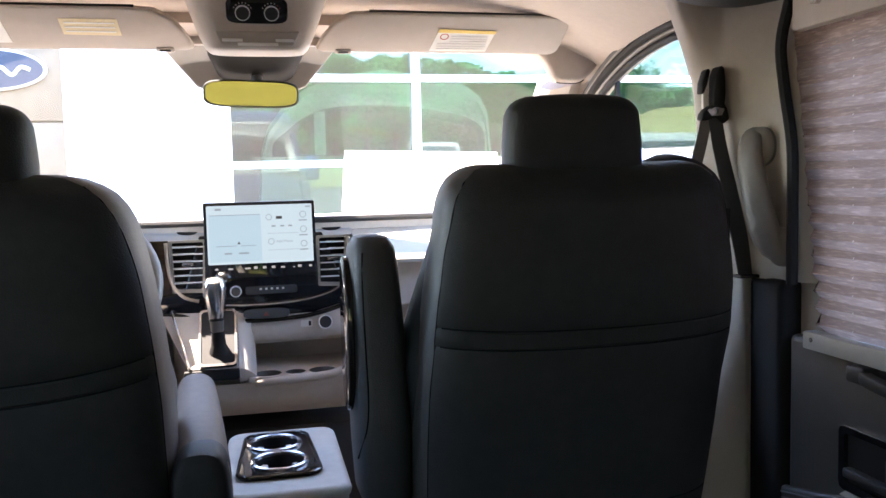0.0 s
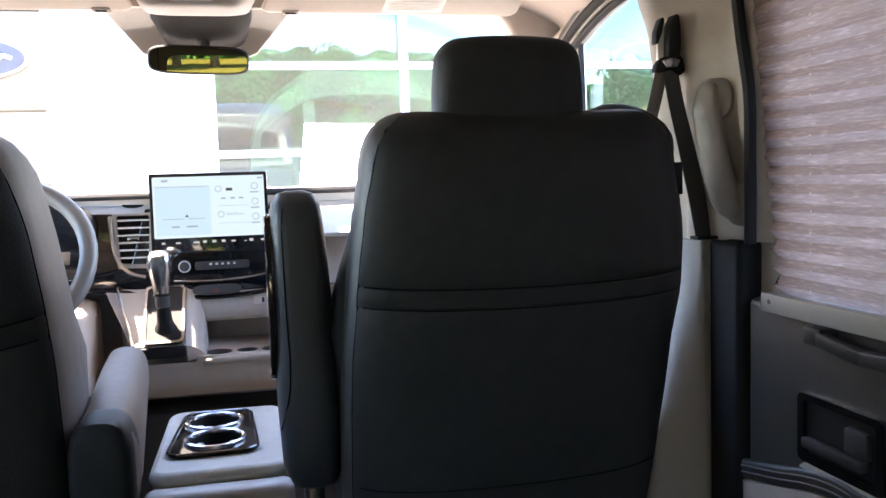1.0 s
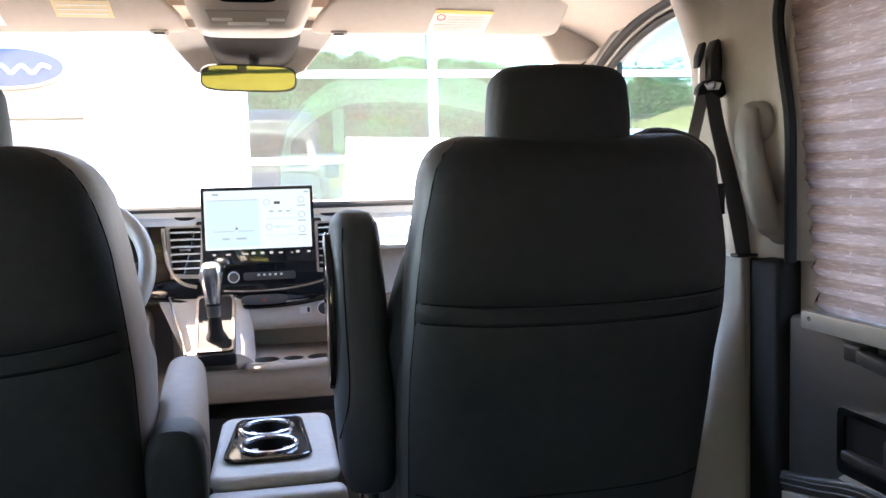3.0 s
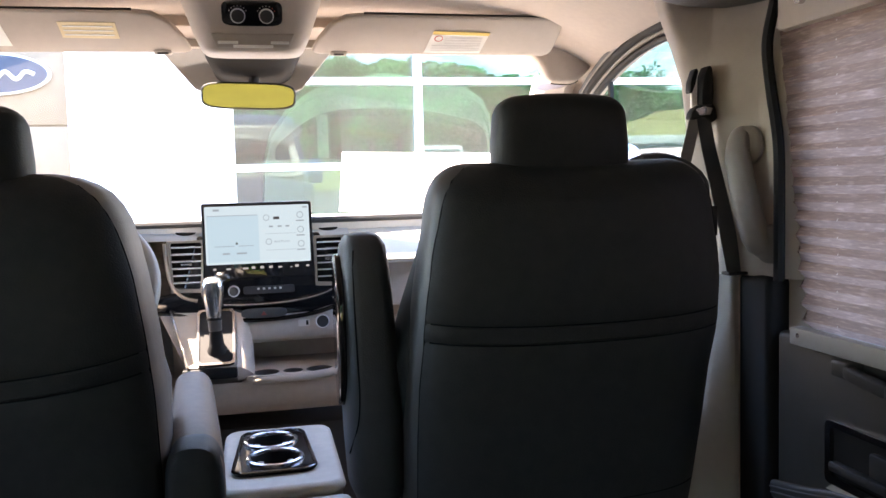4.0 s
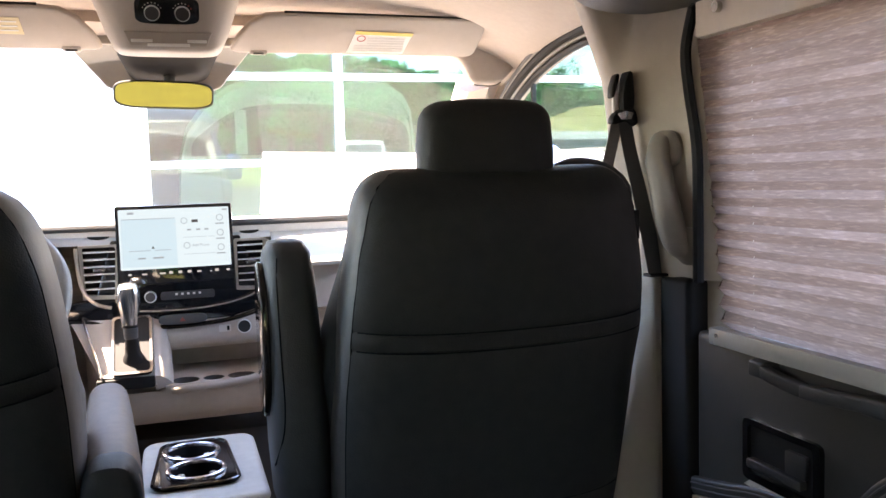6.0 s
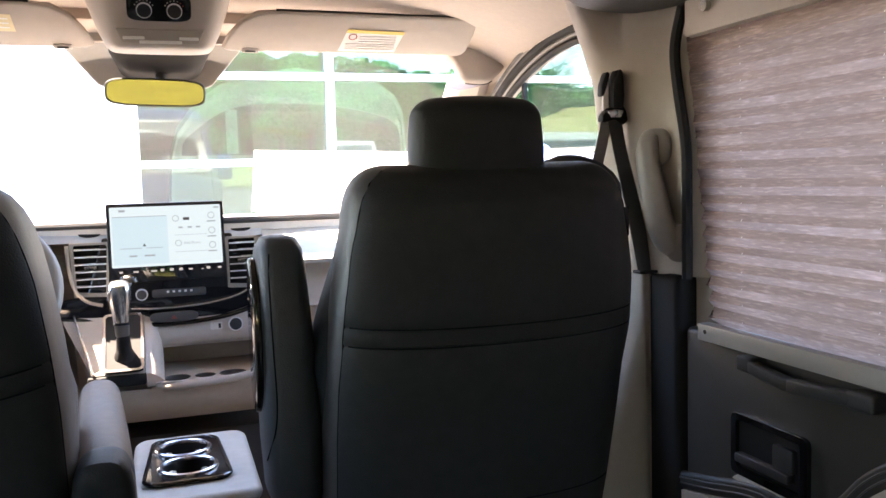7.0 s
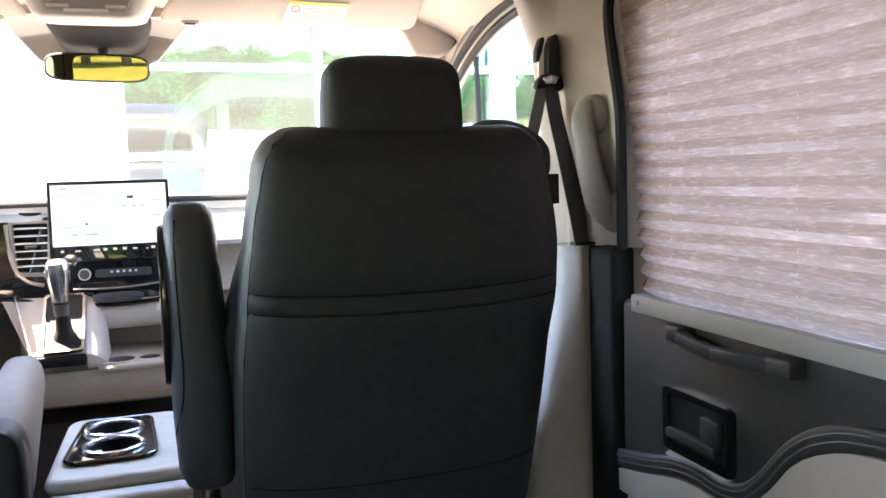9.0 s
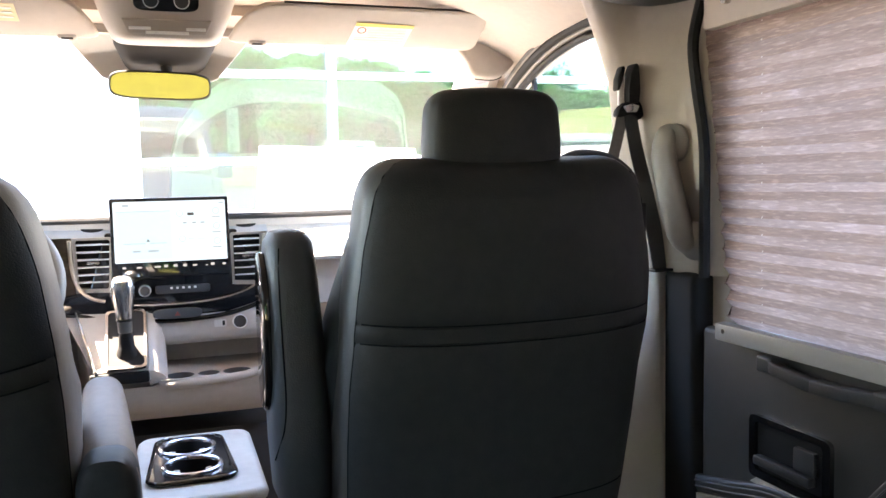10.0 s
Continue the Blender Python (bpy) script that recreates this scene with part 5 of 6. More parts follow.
def mirror():
    r = thing("rearview_mirror", "rearview mirror with dark bezel reflecting greenery", "rearview mirror", (0, 2.2, 1.4))
    part("sensor_cover", slab([(-0.34, 1.47), (-0.235, 1.412), (-0.15, 1.31), (-0.125, 1.30), (0.1, 1.30), (0.125, 1.31), (0.21, 1.412), (0.32, 1.47)], 0.02, "y", 2.235, 0.004), GRIP, r, "grey cover behind the mirror")
    part("header_cover", slab([(-0.3, 1.392), (0.3, 1.392), (0.3, 1.5), (-0.3, 1.5)], 0.02, "y", 2.09, 0.003), PILLARBEIGE, r, "beige header cover")
    part("mount_housing", loft([[Vector((0.0 + u, y, z + v)) for u, v in squircle(a, b, 3.2, 30)] for y, z, a, b in ((2.08, 1.395, 0.114, 0.026), (2.12, 1.385, 0.116, 0.034), (2.2, 1.372, 0.106, 0.045), (2.24, 1.365, 0.1, 0.05))]), HOUSING, r, "dark mount housing")
    part("stem", tube([(0.0, 2.2, 1.37), (0.0, 2.185, 1.3)], 0.014, 12), DARK, r, "dark stem")
    m = Matrix.Translation((-0.014, 2.172, 1.284)) @ pose(0, 0, 0, 5.3, 1.5, 2.5)
    bez = part("bezel", moved(slab([(u, v) for u, v in squircle(0.1185, 0.0345, 4.2, 44)], 0.022, "y", 0.0, 0.006, seg=3), m), RUBBER, r, "black bezel")
    part("mirror_glass", moved(slab([(u, v) for u, v in squircle(0.1135, 0.0298, 4.0, 44)], 0.001, "y", -0.0012), m), MIRROR, bez, "mirror glass", smooth=False)
    return r


mirror()


# ---- belt and grab handle ----
def belt():
    b = thing("seat_belt", "black seat belt with slotted guide on the pillar", "seat belt", (0.84, 1.45, 1.2))
    part("guide", slab([(0.802, 1.176), (0.826, 1.176), (0.828, 1.2), (0.827, 1.225), (0.825, 1.246), (0.819, 1.25), (0.814, 1.246), (0.806, 1.228), (0.802, 1.2)], 0.03, "y", 1.375, 0.005), RUBBER, b, "black belt guide")
    part("guide_prong", slab([(0.785, 1.2), (0.79, 1.199), (0.797, 1.216), (0.803, 1.24), (0.8, 1.246), (0.794, 1.242), (0.786, 1.22)], 0.02, "y", 1.387, 0.003), RUBBER, b, "black guide prong")
    # white slip stands for the bright light showing behind the guide
    part("guide_light", box(0.791, 0.803, 1.392, 1.4, 1.166, 1.232, 0.002), LABEL, b, "white slip for the light behind the guide")
    part("guide_base", slab([(0.781, 1.152), (0.784, 1.164), (0.794, 1.176), (0.826, 1.184), (0.834, 1.172), (0.838, 1.152), (0.826, 1.144), (0.812, 1.156), (0.79, 1.15)], 0.022, "y", 1.38, 0.004), RUBBER, b, "black slotted belt ring")
    part("buckle", slab([(0.79, 1.169), (0.806, 1.175), (0.824, 1.171), (0.818, 1.158), (0.796, 1.158)], 0.006, "y", 1.373, 0.002), CHROME, b, "chrome belt slot")

    def strap(pts, w0, w1):
        rows, path = [], smooth_path(pts, 6)
        for i, p in enumerate(path):
            w = w0 + (w1 - w0) * i / (len(path) - 1)
            rows.append([p + Vector((-w, 0, 0)), p + Vector((w, 0, 0)), p + Vector((w, 0.002, 0)), p + Vector((-w, 0.002, 0))])
        return loft(rows)
    part("webbing", strap([(0.796, 1.388, 1.156), (0.786, 1.39, 1.11), (0.775, 1.392, 1.065), (0.735, 1.395, 0.9)], 0.0115, 0.0125), BELT_LIT, b, "black webbing, pale where light falls")
    part("webbing", strap([(0.812, 1.386, 1.154), (0.817, 1.378, 1.1), (0.829, 1.364, 1.02), (0.843, 1.352, 0.93), (0.853, 1.346, 0.868)], 0.0135, 0.018), WEB, b, "black webbing, pale where light falls into the pillar slot")
    part("belt_slot", box(0.832, 0.875, 1.335, 1.362, 0.863, 0.869, 0.002), RUBBER, b)
    return b


belt()


def grab():
    h = thing("grab_handle", "greyish beige moulded grab handle on the pillar", "grab handle", (0.85, 1.3, 1.03))
    along, out = Vector((0.55, -0.835, 0)), Vector((-0.835, -0.55, 0))
    rings = []
    for x, y, z, a, b in ((0.868, 1.342, 1.135, 0.008, 0.006), (0.862, 1.339, 1.13, 0.015, 0.01), (0.857, 1.336, 1.121, 0.019, 0.013), (0.851, 1.333, 1.108, 0.0205, 0.014), (0.847, 1.331, 1.09, 0.022, 0.014), (0.846, 1.329, 1.075, 0.0235, 0.0135), (0.85, 1.321, 1.03, 0.0255, 0.013),
                          (0.855, 1.312, 0.985, 0.027, 0.0135), (0.86, 1.304, 0.95, 0.0275, 0.0138), (0.866, 1.299, 0.925, 0.0265, 0.0138), (0.873, 1.295, 0.908, 0.023, 0.012), (0.879, 1.292, 0.899, 0.015, 0.009), (0.884, 1.29, 0.895, 0.008, 0.006)):
        rings.append([Vector((x, y, z)) + along * u + out * v for u, v in squircle(a, b, 2.4, 24)])
    part("grip", loft(rings), GRIP, h, "greyish beige moulded grip")
    for x, y, z in ((0.868, 1.33, 1.1), (0.884, 1.284, 0.922)):
        pad = []
        for d, a in ((0.014, 0.012), (0.012, 0.022), (0.007, 0.027), (-0.012, 0.029)):
            pad.append([Vector((x, y, z)) + out * d + along * u + Vector((0, 0, v)) for u, v in squircle(a, a * 1.25, 2.2, 26)])
        part("end_cap", loft(pad), GRIP, h, "rounded handle mount")
    return h


grab()


# ---- outside ----
ground = bmesh.new()
bmesh.ops.create_grid(ground, x_segments=24, y_segments=24, size=150)
for v in ground.verts:
    v.co.z = GROUND_Z
solid("ground", ground, ASPHALT, "grey asphalt parking lot", "ground", kind="structure")
verge = bmesh.new()
bmesh.ops.create_grid(verge, x_segments=30, y_segments=6, size=1)
for v in verge.verts:
    v.co = Vector((v.co.x * 70, -28 + v.co.y * 13, GROUND_Z + 0.12 + 0.25 * noise.noise(v.co * 9)))
solid("verge", verge, GRASS, "sunlit grass verge beyond the parking lot", "grass", kind="structure")

bank = bmesh.new()
bmesh.ops.create_grid(bank, x_segments=40, y_segments=12, size=1)
for v in bank.verts:
    x, y = 30 + 15 * v.co.x, -27 + 6 * v.co.y
    up = 3.2 * min(1, max(0, (x - 15) / 11)) * min(1, max(0, (-21 - y) / 6))
    v.co = Vector((x, y, GROUND_Z + 0.02 + up + 0.15 * noise.noise((x * 0.5, y * 0.5, 1.0)) * min(1, up)))
solid("grass_bank", bank, STRAW, "dry yellow grass bank rising beside the lot", "grass", kind="structure")

FY = 7.4


def building():
    b = thing("showroom_building", "glass fronted showroom with white wall panel and beige cladding", "building", (0, FY, GROUND_Z))
    part("white_panel", box(-1.5, -0.25, FY - 0.1, FY + 0.4, GROUND_Z, 3.25, 0.01), WHITEWALL, b, "white wall panel")
    rows = [GROUND_Z, 0.4, 1.02, 1.62, 2.42, 3.25]
    for z0, z1 in zip(rows, rows[1:]):
        part("cladding_panel", box(-8.0, -1.505, FY - 0.02, FY + 0.3, z0 + 0.008, z1 - 0.008, 0.006), BEIGEWALL, b, "beige cladding panel")
    part("cladding_back", box(-8.0, -1.505, FY + 0.02, FY + 0.32, GROUND_Z, 3.25), BEIGEWALL, b)
    xs, zs = [-0.22, 1.432, 3.1, 4.77, 6.44, 8.1, 9.8, 11.5], [-0.55, 0.49, 1.237, 1.98, 2.72, 3.2]
    for x in xs:
        part("mullion", box(x - 0.031, x + 0.031, FY - 0.06, FY + 0.1, GROUND_Z, 3.25, 0.004), MULLION, b, "white window bar")
    for z in zs:
        for x0, x1 in zip(xs, xs[1:]):
            part("transom", box(x0 + 0.032, x1 - 0.032, FY - 0.055, FY + 0.09, z - 0.031, z + 0.031, 0.004), MULLION, b, "white cross bar")
    for x0, x1 in zip(xs, xs[1:]):
        for z0, z1 in zip(zs, zs[1:]):
            bm = box(x0 + 0.03, x1 - 0.03, FY + 0.01, FY + 0.03, z0 + 0.03, z1 - 0.03)
            for v in bm.verts:
                v.co.y += 0.0275 * (v.co.x - (x0 + x1) / 2) - 0.0335 * (v.co.z - (z0 + z1) / 2)
            part("pane", bm, GLAZING, b, "reflective greenish glass pane", smooth=False).visible_shadow = False
    part("parapet", box(-8.1, 11.6, FY - 0.15, FY + 0.5, 3.25, 3.6, 0.02), WHITEWALL, b, "white parapet")
    part("rear_wall", box(-8.0, 11.5, FY + 6.0, FY + 6.2, GROUND_Z, 3.25), BEIGEWALL, b, "beige rear wall of the showroom")
    part("side_wall", box(-8.0, -7.8, FY + 0.35, FY + 6.0, GROUND_Z, 3.25), BEIGEWALL, b)
    part("side_wall", box(11.4, 11.6, FY + 0.15, FY + 6.0, GROUND_Z, 3.25), BEIGEWALL, b)
    part("showroom_floor", box(-7.8, 11.4, FY + 0.12, FY + 6.0, GROUND_Z + 0.02, GROUND_Z + 0.05), MIDGREY, b, "grey showroom floor")
    part("flat_roof", box(-8.0, 11.6, FY + 0.5, FY + 6.2, 3.26, 3.45), WHITEWALL, b, "flat roof")
    s = thing("oval_sign", "blue oval wall sign with silver rim", "sign", (-2.06, FY - 0.05, 2.03))
    part("sign_rim", slab([(-2.06 + u, 2.035 + v) for u, v in squircle(0.45, 0.172, 2, 60)], 0.05, "y", FY - 0.075, 0.01), SIGNWHITE, s, "silver oval rim")
    part("sign_face", slab([(-2.06 + u, 2.035 + v) for u, v in squircle(0.425, 0.152, 2, 60)], 0.012, "y", FY - 0.084), SIGNBLUE, s, "blue oval face")
    stroke = smooth_path([(-2.33, 0, 2.075), (-2.35, 0, 2.1), (-2.3, 0, 2.12), (-2.2, 0, 2.105), (-2.12, 0, 2.115), (-2.19, 0, 2.06), (-2.25, 0, 1.98), (-2.31, 0, 1.955), (-2.33, 0, 1.985)], 6)
    part("sign_swirl", tube([Vector((p.x, FY - 0.086, p.z)) for p in stroke], 0.014, 8), SIGNWHITE, s, "silver flourish on the sign")
    wave = smooth_path([(-2.2, FY - 0.086, 2.01), (-2.1, FY - 0.086, 2.05), (-2.03, FY - 0.086, 1.99), (-1.95, FY - 0.086, 2.05), (-1.87, FY - 0.086, 1.99), (-1.8, FY - 0.086, 2.05), (-1.73, FY - 0.086, 2.03)], 6)
    part("sign_wave", tube(wave, 0.017, 8), SIGNWHITE, s, "silver wave on the sign")


building()


# nose of the van that carries the cabin
def van_nose():
    v = thing("van_body", "silver blue van nose and mirrors, parked facing the showroom", "van", (0, 3.0, GROUND_Z))
    rows = []
    for y, z, a in ((2.8, 0.93, 0.9), (2.95, 0.9, 0.9), (3.15, 0.83, 0.89), (3.35, 0.72, 0.86), (3.46, 0.6, 0.83), (3.5, 0.48, 0.8)):
        rows.append([Vector((a * k / 10, y - 0.16 * (k / 10) ** 2, z - 0.05 * (k / 10) ** 4)) for k in range(-10, 11)] + [Vector((a * k / 10, y - 0.2 - 0.16 * (k / 10) ** 2, z - 0.12)) for k in range(10, -11, -1)])
    part("hood", loft(rows), BODYPAINT, v, "silver blue hood")
    part("cowl", box(-0.86, 0.86, 2.74, 2.84, 0.84, 0.925, 0.01), RUBBER, v, "black cowl")
    part("bumper", box(-0.95, 0.95, 3.1, 3.55, -0.38, 0.0, 0.06, 3), DARK, v, "charcoal bumper")
    part("grille", box(-0.5, 0.5, 3.3, 3.48, 0.02, 0.46, 0.04, 3), RUBBER, v, "black grille")
    for s in (-1, 1):
        part("wing", box(min(s * 0.84, s * 0.97), max(s * 0.84, s * 0.97), 2.0, 3.3, -0.3, 0.84, 0.05, 3), BODYPAINT, v, "silver blue wing")
        part("headlight", box(min(s * 0.52, s * 0.86), max(s * 0.52, s * 0.86), 3.25, 3.45, 0.24, 0.5, 0.05, 3), CHROME, v, "clear headlight")
        part("pillar", loft([[Vector((s * (0.86 - 0.06 * t + dx), 2.86 - 0.78 * t + dy, 0.92 + 0.6 * t)) for dx, dy in ((0.02, -0.05), (0.1, -0.05), (0.1, 0.04), (0.02, 0.04))] for t in (0, 1)]), BODYPAINT, v)
        arm = part("door_mirror", box(min(s * 0.99, s * 1.2), max(s * 0.99, s * 1.2), 2.42, 2.54, 0.8, 1.16, 0.04, 3), CARBLUE, v, "dark blue door mirror")
        part("mirror_arm", box(min(s * 0.94, s * 1.02), max(s * 0.94, s * 1.02), 2.44, 2.52, 0.83, 0.89, 0.01), RUBBER, arm)
        part("wheel", disc(min(s * 0.97, s * 0.85), 2.6, GROUND_Z + 0.34, 0.34, 0.12, "x", 32), TYRE, v, "front wheel")
        part("side_skin", box(min(s * 0.957, s * 0.985), max(s * 0.957, s * 0.985), -3.0, 2.0, -0.3, 0.8, 0.01), BODYPAINT, v)
    cap = []
    for y, z, a in ((2.13, 1.49, 0.8), (2.02, 1.62, 0.86), (1.86, 1.73, 0.88), (1.6, 1.8, 0.9), (1.0, 1.84, 0.91), (-2.9, 1.84, 0.91)):
        cap.append([Vector((a * k / 10, y - 0.1 * (k / 10) ** 2, z - 0.05 * (k / 10) ** 4)) for k in range(-10, 11)] + [Vector((a * k / 10, y - 0.14 - 0.1 * (k / 10) ** 2 if y > 1.9 else y, max(1.665, z - 0.2) if y < 1.9 else z + 0.02)) for k in range(10, -11, -1)])
    part("roof_cap", loft(cap), BODYPAINT, v, "silver blue raised roof")


van_nose()


def car(name, label, at, turn, paint, length, height, nose, group):
    """A parked vehicle: body, dark glass, wheels."""
    c = thing(name, label, "vehicle", at, group)
    m = Matrix.Translation(at) @ pose(0, 0, 0, 0, 0, turn)
    h, l = height, length / 2
    belt_z = 0.55 * h
    side = [(-l, 0.35), (-l, 0.62 * h), (-l + 0.12, h * 0.95), (-l + 0.35, h), (l - nose - 0.75, h), (l - nose - 0.35, h * 0.93), (l - nose + 0.25, belt_z + 0.05), (l - 0.25, belt_z - 0.12), (l, 0.6), (l, 0.35)]
    rings = []
    for w, k in ((-0.92, 0.94), (-0.86, 1.0), (0.86, 1.0), (0.92, 0.94)):
        rings.append([Vector((x * (1 if k == 1 else 0.985), w, 0.35 + (z - 0.35) * k)) for x, z in side])
    part("body", moved(loft(rings), m), paint, c)
    for s in (-1, 1):
        gl = [(-l + 0.3, belt_z), (-l + 0.36, h * 0.88), (l - nose - 0.72, h * 0.88), (l - nose - 0.45, h * 0.84), (l - nose - 0.05, belt_z)]
        part("side_window", moved(slab(gl, 0.02, "y", s * 0.925 - 0.01, 0.006), m), CARGLASS, c, "dark side glass")
        for x in (-l + 0.85, l - 0.9):
            t = part("tyre", moved(disc(x, s * 0.9 - 0.1, 0.34, 0.34, 0.2, "y", 28), m), TYRE, c)
            part("rim", moved(disc(x, s * 0.9 - 0.11 if s < 0 else s * 0.9 + 0.1, 0.34, 0.22, 0.012, "y", 20), m), SATIN, t)
    part("windscreen", moved(loft([[Vector((l - nose - 0.33, w, h * 0.92)), Vector((l - nose + 0.22, w, belt_z + 0.1))] for w in (-0.78, 0.78)], caps=False, closed=False), m @ Matrix.Translation((0.015, 0, 0.015))), CARGLASS, c)
    return c



def display_van():
    # added behind the panes in place of a van reflected in them
    v = thing("display_van", "cream white van with dark side windows, for one mirrored in the glass", "van", (1.3, 9.9, GROUND_Z + 0.05), "parked vehicles")
    side = [(0.06, -0.25), (0.04, 0.9), (0.07, 1.4), (0.14, 1.66), (0.32, 1.9), (0.58, 2.09), (0.92, 2.22), (1.4, 2.28), (1.9, 2.22), (2.3, 2.12), (2.48, 1.99), (2.56, 1.82), (2.6, 1.3), (2.6, -0.25)]
    rings = []
    for y, k in ((9.04, 0.93), (9.0, 0.97), (9.02, 1.0), (10.8, 1.0), (10.84, 0.96)):
        rings.append([Vector((0.9 + (x - 0.9) * (0.985 if k < 1 else 1), y, -0.25 + (z + 0.25) * k)) for x, z in side])
    part("body", loft(rings), VANTAN, v, "cream body")
    band = smooth_path([(0.18, 1.36, 0), (0.2, 1.5, 0), (0.33, 1.62, 0), (0.57, 1.79, 0), (0.87, 1.88, 0), (1.3, 1.895, 0), (1.7, 1.875, 0), (2.1, 1.81, 0), (2.38, 1.73, 0), (2.5, 1.6, 0), (2.51, 1.36, 0)], 4)
    part("window_band", slab([(p.x, p.y) for p in band], 0.012, "y", 8.986), VANBAND, v, "dark band round the side windows")
    part("side_window", slab([(0.78, 1.385), (0.77, 1.74), (0.82, 1.8), (0.95, 1.815), (1.6, 1.805), (1.66, 1.79), (1.66, 1.385)], 0.012, "y", 8.972, 0.004), VANGLASS, v, "long dark side window")
    part("side_window", slab([(1.72, 1.385), (1.72, 1.775), (2.1, 1.71), (2.38, 1.65), (2.44, 1.57), (2.45, 1.385)], 0.012, "y", 8.972, 0.004), VANGLASS, v, "dark rear side window")
    part("side_window", slab([(0.3, 1.385), (0.36, 1.56), (0.5, 1.69), (0.6, 1.725), (0.61, 1.385)], 0.012, "y", 8.972, 0.004), VANGLASS, v, "dark front door window")
    part("pillar_cover", box(0.63, 0.75, 8.968, 8.984, 1.37, 1.83, 0.004), VANTAN, v, "pale pillar between the windows")
    for x in (0.72, 1.98):
        t = part("tyre", disc(x, 8.99, GROUND_Z + 0.39, 0.34, 0.2, "y", 28), TYRE, v)
        part("rim", disc(x, 8.98, GROUND_Z + 0.39, 0.22, 0.012, "y", 20), SATIN, t)
    part("underbody", box(0.15, 2.5, 9.06, 10.78, GROUND_Z + 0.2, -0.2), RUBBER, v)


display_van()


car("delivery_van", "white delivery van parked behind the open lot lane", (-1.3, -8.2, GROUND_Z), 90, VANWHITE, 5.2, 2.2, 0.9, "parked vehicles")
car("cargo_van", "white cargo van parked across the lot", (12.5, -8.6, GROUND_Z), 180, VANWHITE, 5.0, 1.95, 0.9, "parked vehicles")
car("parked_car", "white parked car in the lot", (18.5, -12.0, GROUND_Z), 90, VANWHITE, 4.5, 1.5, 1.3, "parked vehicles")
car("parked_car", "blue parked car in the lot", (-1.5, -14.0, GROUND_Z), 90, CARBLUE, 4.5, 1.5, 1.3, "parked vehicles")
car("parked_car", "white parked car in the lot", (8.0, -16.0, GROUND_Z), 100, VANWHITE, 4.6, 1.6, 1.2, "parked vehicles")


def tree(at, height, seed):
    rnd = random.Random(seed)
    t = thing("tree", "green leafy tree at the edge of the lot", "tree", at, "trees")
    base = Vector(at)
    bm = tube([base, base + Vector((0.1, 0, height * 0.3)), base + Vector((-0.05, 0.1, height * 0.75))], [0.2, 0.14, 0.04], 8)
    limbs = []
    for k in range(9):
        a = rnd.uniform(0, 6.28)
        s = base + Vector((0, 0, height * rnd.uniform(0.22, 0.6)))
        e = s + Vector((math.cos(a), math.sin(a), rnd.uniform(0.4, 1.0))) * height * rnd.uniform(0.16, 0.28)
        limbs.append(e)
        bm = tube([s, s.lerp(e, 0.5) + Vector((0, 0, 0.1)), e], [0.07, 0.05, 0.02], 6, bm=bm)
    part("trunk", bm, BARK, t)
    verts, faces = [], []
    cent = limbs + [base + Vector((rnd.uniform(-1, 1) * 0.22 * height, rnd.uniform(-1, 1) * 0.22 * height, height * rnd.uniform(0.3, 0.95))) for _ in range(16)]
    for c in cent:
        rr = height * rnd.uniform(0.09, 0.17)
        for _ in range(130):
            d = Vector((rnd.gauss(0, 1), rnd.gauss(0, 1), rnd.gauss(0, 0.8))).normalized() * rr * rnd.uniform(0.5, 1.1)
            p = c + d
            u = Vector((rnd.gauss(0, 1), rnd.gauss(0, 1), rnd.gauss(0, 1))).normalized()
            w = u.orthogonal().normalized()
            sz = rnd.uniform(0.08, 0.2)
            n = len(verts)
            verts += [p - u * sz, p + w * sz * 0.6, p + u * sz, p - w * sz * 0.6]
            faces.append((n, n + 1, n + 2, n + 3))
    me = bpy.data.meshes.new("crown")
    me.from_pydata(verts, [], faces)
    me.materials.append(LEAF)
    crown = new("crown", me)
    crown.parent = t
    crown.matrix_parent_inverse = t.matrix_basis.inverted()
    return t


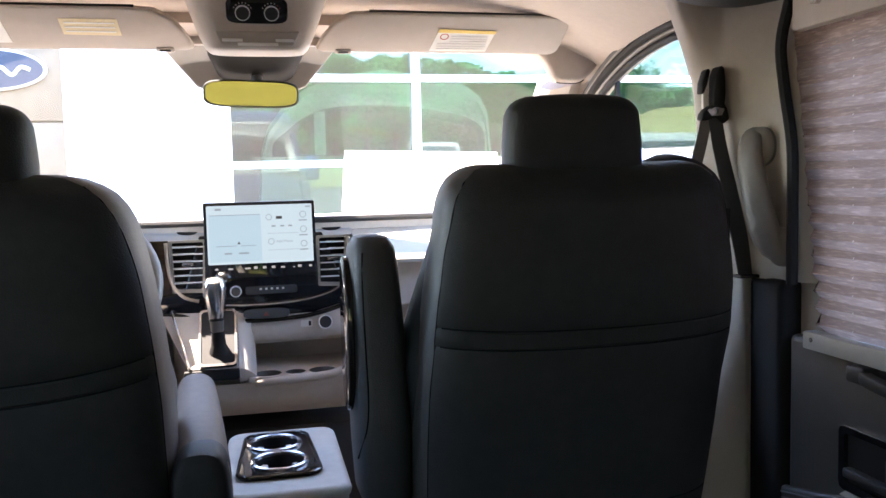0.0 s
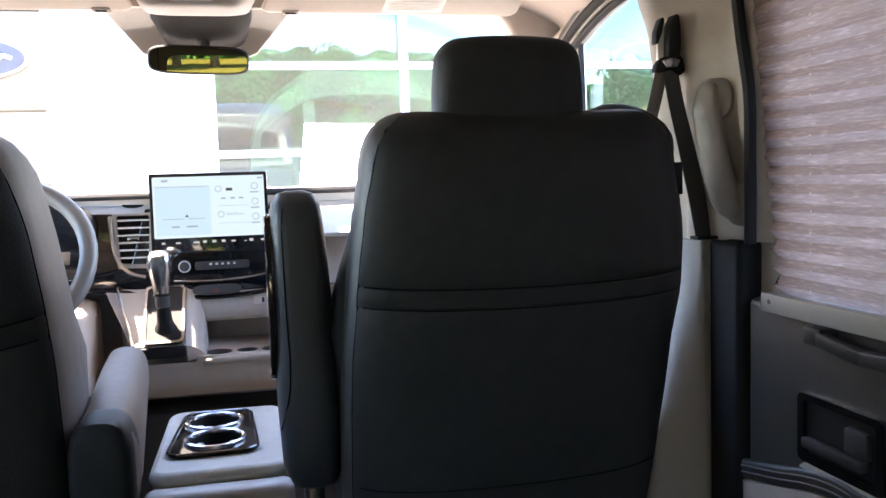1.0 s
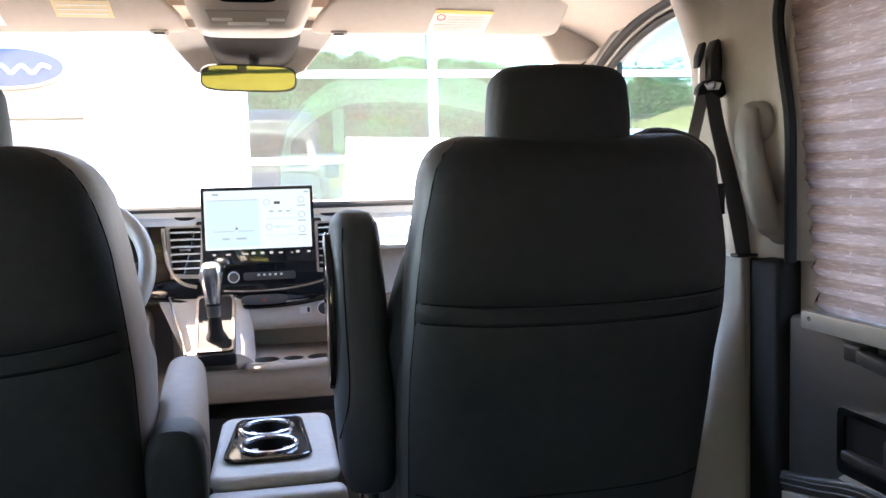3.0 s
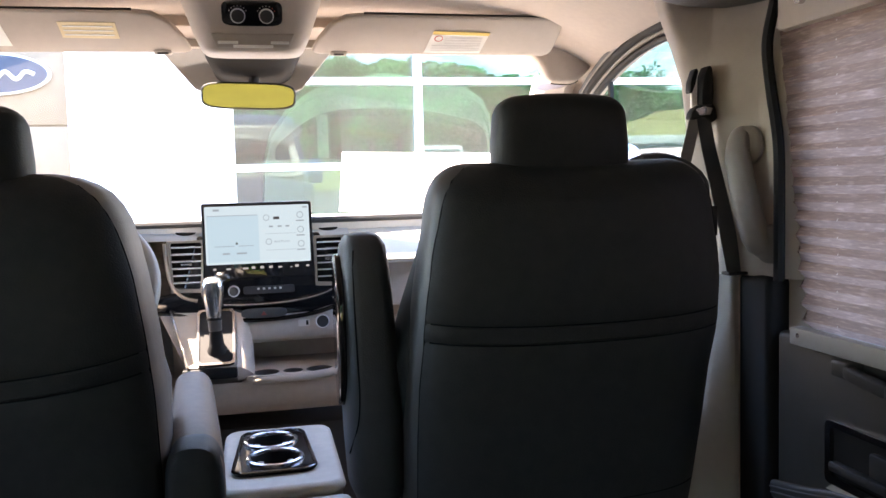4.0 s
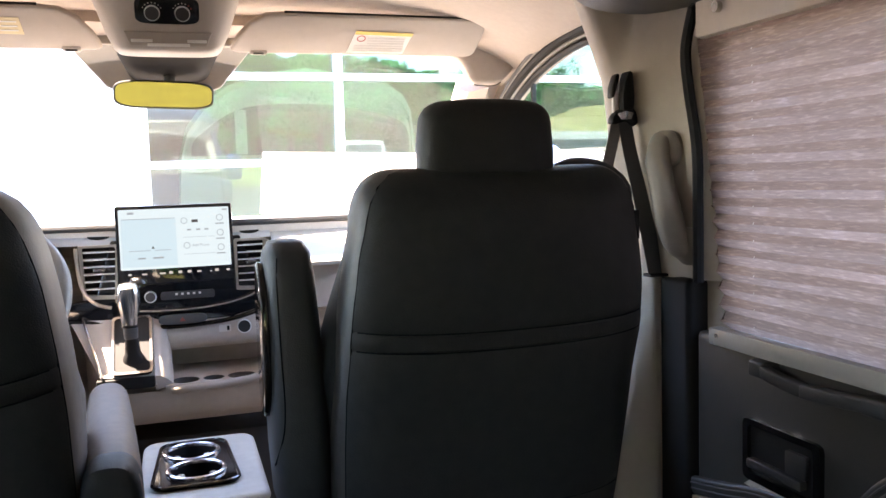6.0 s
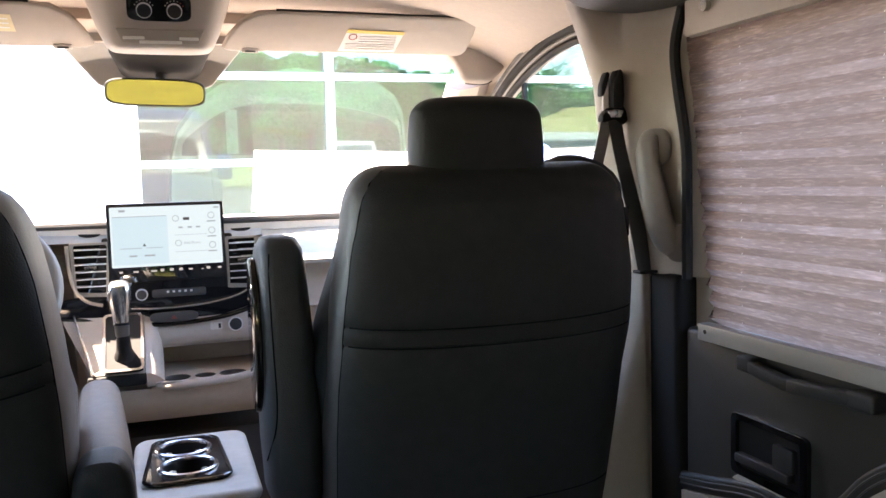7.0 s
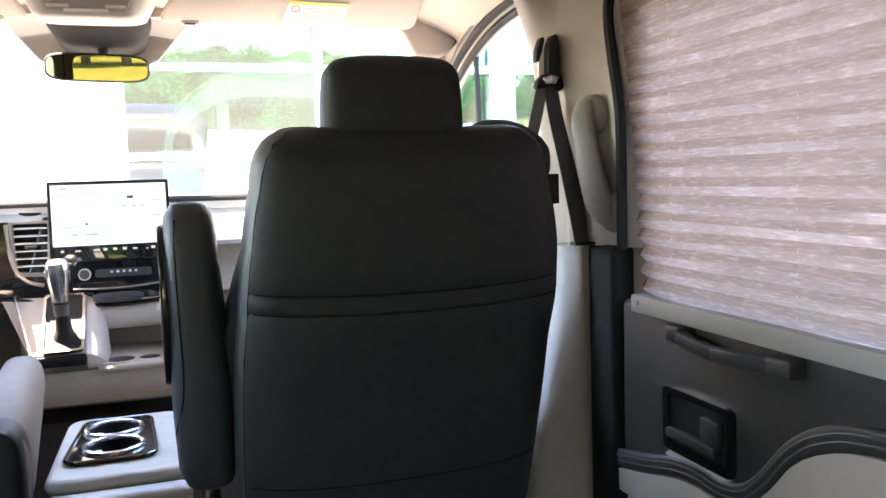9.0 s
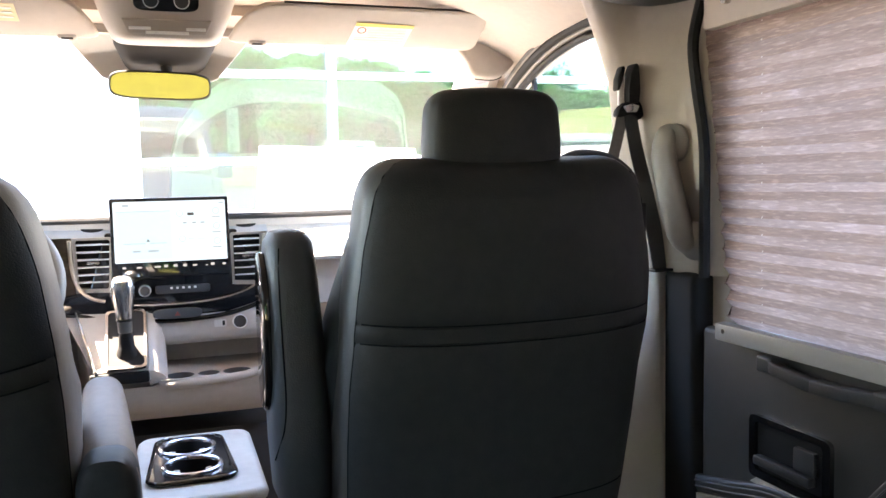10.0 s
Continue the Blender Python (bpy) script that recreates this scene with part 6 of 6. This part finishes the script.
def woods():
    """A far belt of leafy trees, too many to count."""
    rnd = random.Random(21)
    verts, faces = [], []

    def crest(x):
        return 6.9 + 0.7 * noise.noise((x * 0.16, 0.0, 2.0)) + 0.8 * noise.noise((x * 0.55, 3.0, 0.0)) - 2.2 * min(1, max(0, (x - 16) / 8))
    # the dense inside of the belt
    steps = [i * 0.7 - 60 for i in range(201)]
    for j in range(13):
        for x in steps:
            h = j / 12
            verts.append(Vector((x, -42.6 + 1.3 * noise.noise((x * 0.8, h * 5, 7.0)) - 0.9 * h, GROUND_Z + h * (crest(x) - 0.75))))
    for j in range(12):
        for i in range(200):
            a = j * 201 + i
            faces.append((a, a + 1, a + 202, a + 201))
    for k in range(64000):
        x = rnd.uniform(-60, 80)
        top = crest(x)
        z = GROUND_Z + top * rnd.random() ** 0.8
        p = Vector((x, -41 + rnd.uniform(-1.2, 1.2) + 1.5 * noise.noise((x * 0.7, z * 0.7, 5.0)), z))
        u = Vector((rnd.gauss(0, 1), rnd.gauss(0, 1), rnd.gauss(0, 1))).normalized()
        w = u.orthogonal().normalized()
        sz = rnd.uniform(0.14, 0.3)
        n = len(verts)
        verts += [p - u * sz, p + w * sz * 0.7, p + u * sz, p - w * sz * 0.7]
        faces.append((n, n + 1, n + 2, n + 3))
    me = bpy.data.meshes.new("far_woods")
    me.from_pydata(verts, [], faces)
    me.materials.append(LEAF)
    tagged(new("far_woods", me), "dense green belt of far trees beyond the lot", "woods", kind="stuff")


woods()
first = [tree((0, -33, GROUND_Z), 5.6, 1), tree((7, -34, GROUND_Z), 6.2, 2), tree((-7, -32, GROUND_Z), 5.2, 3)]
rnd = random.Random(9)
for k in range(26):
    src = first[k % 3]
    x = -38 + 3.1 * k + rnd.uniform(-0.8, 0.8)
    copy_thing(src, Matrix.Translation((x, -31 - rnd.uniform(0, 7), GROUND_Z)) @ Matrix.Rotation(rnd.uniform(0, 6.28), 4, "Z") @ Matrix.Scale(rnd.uniform(0.75, 1.05), 4))
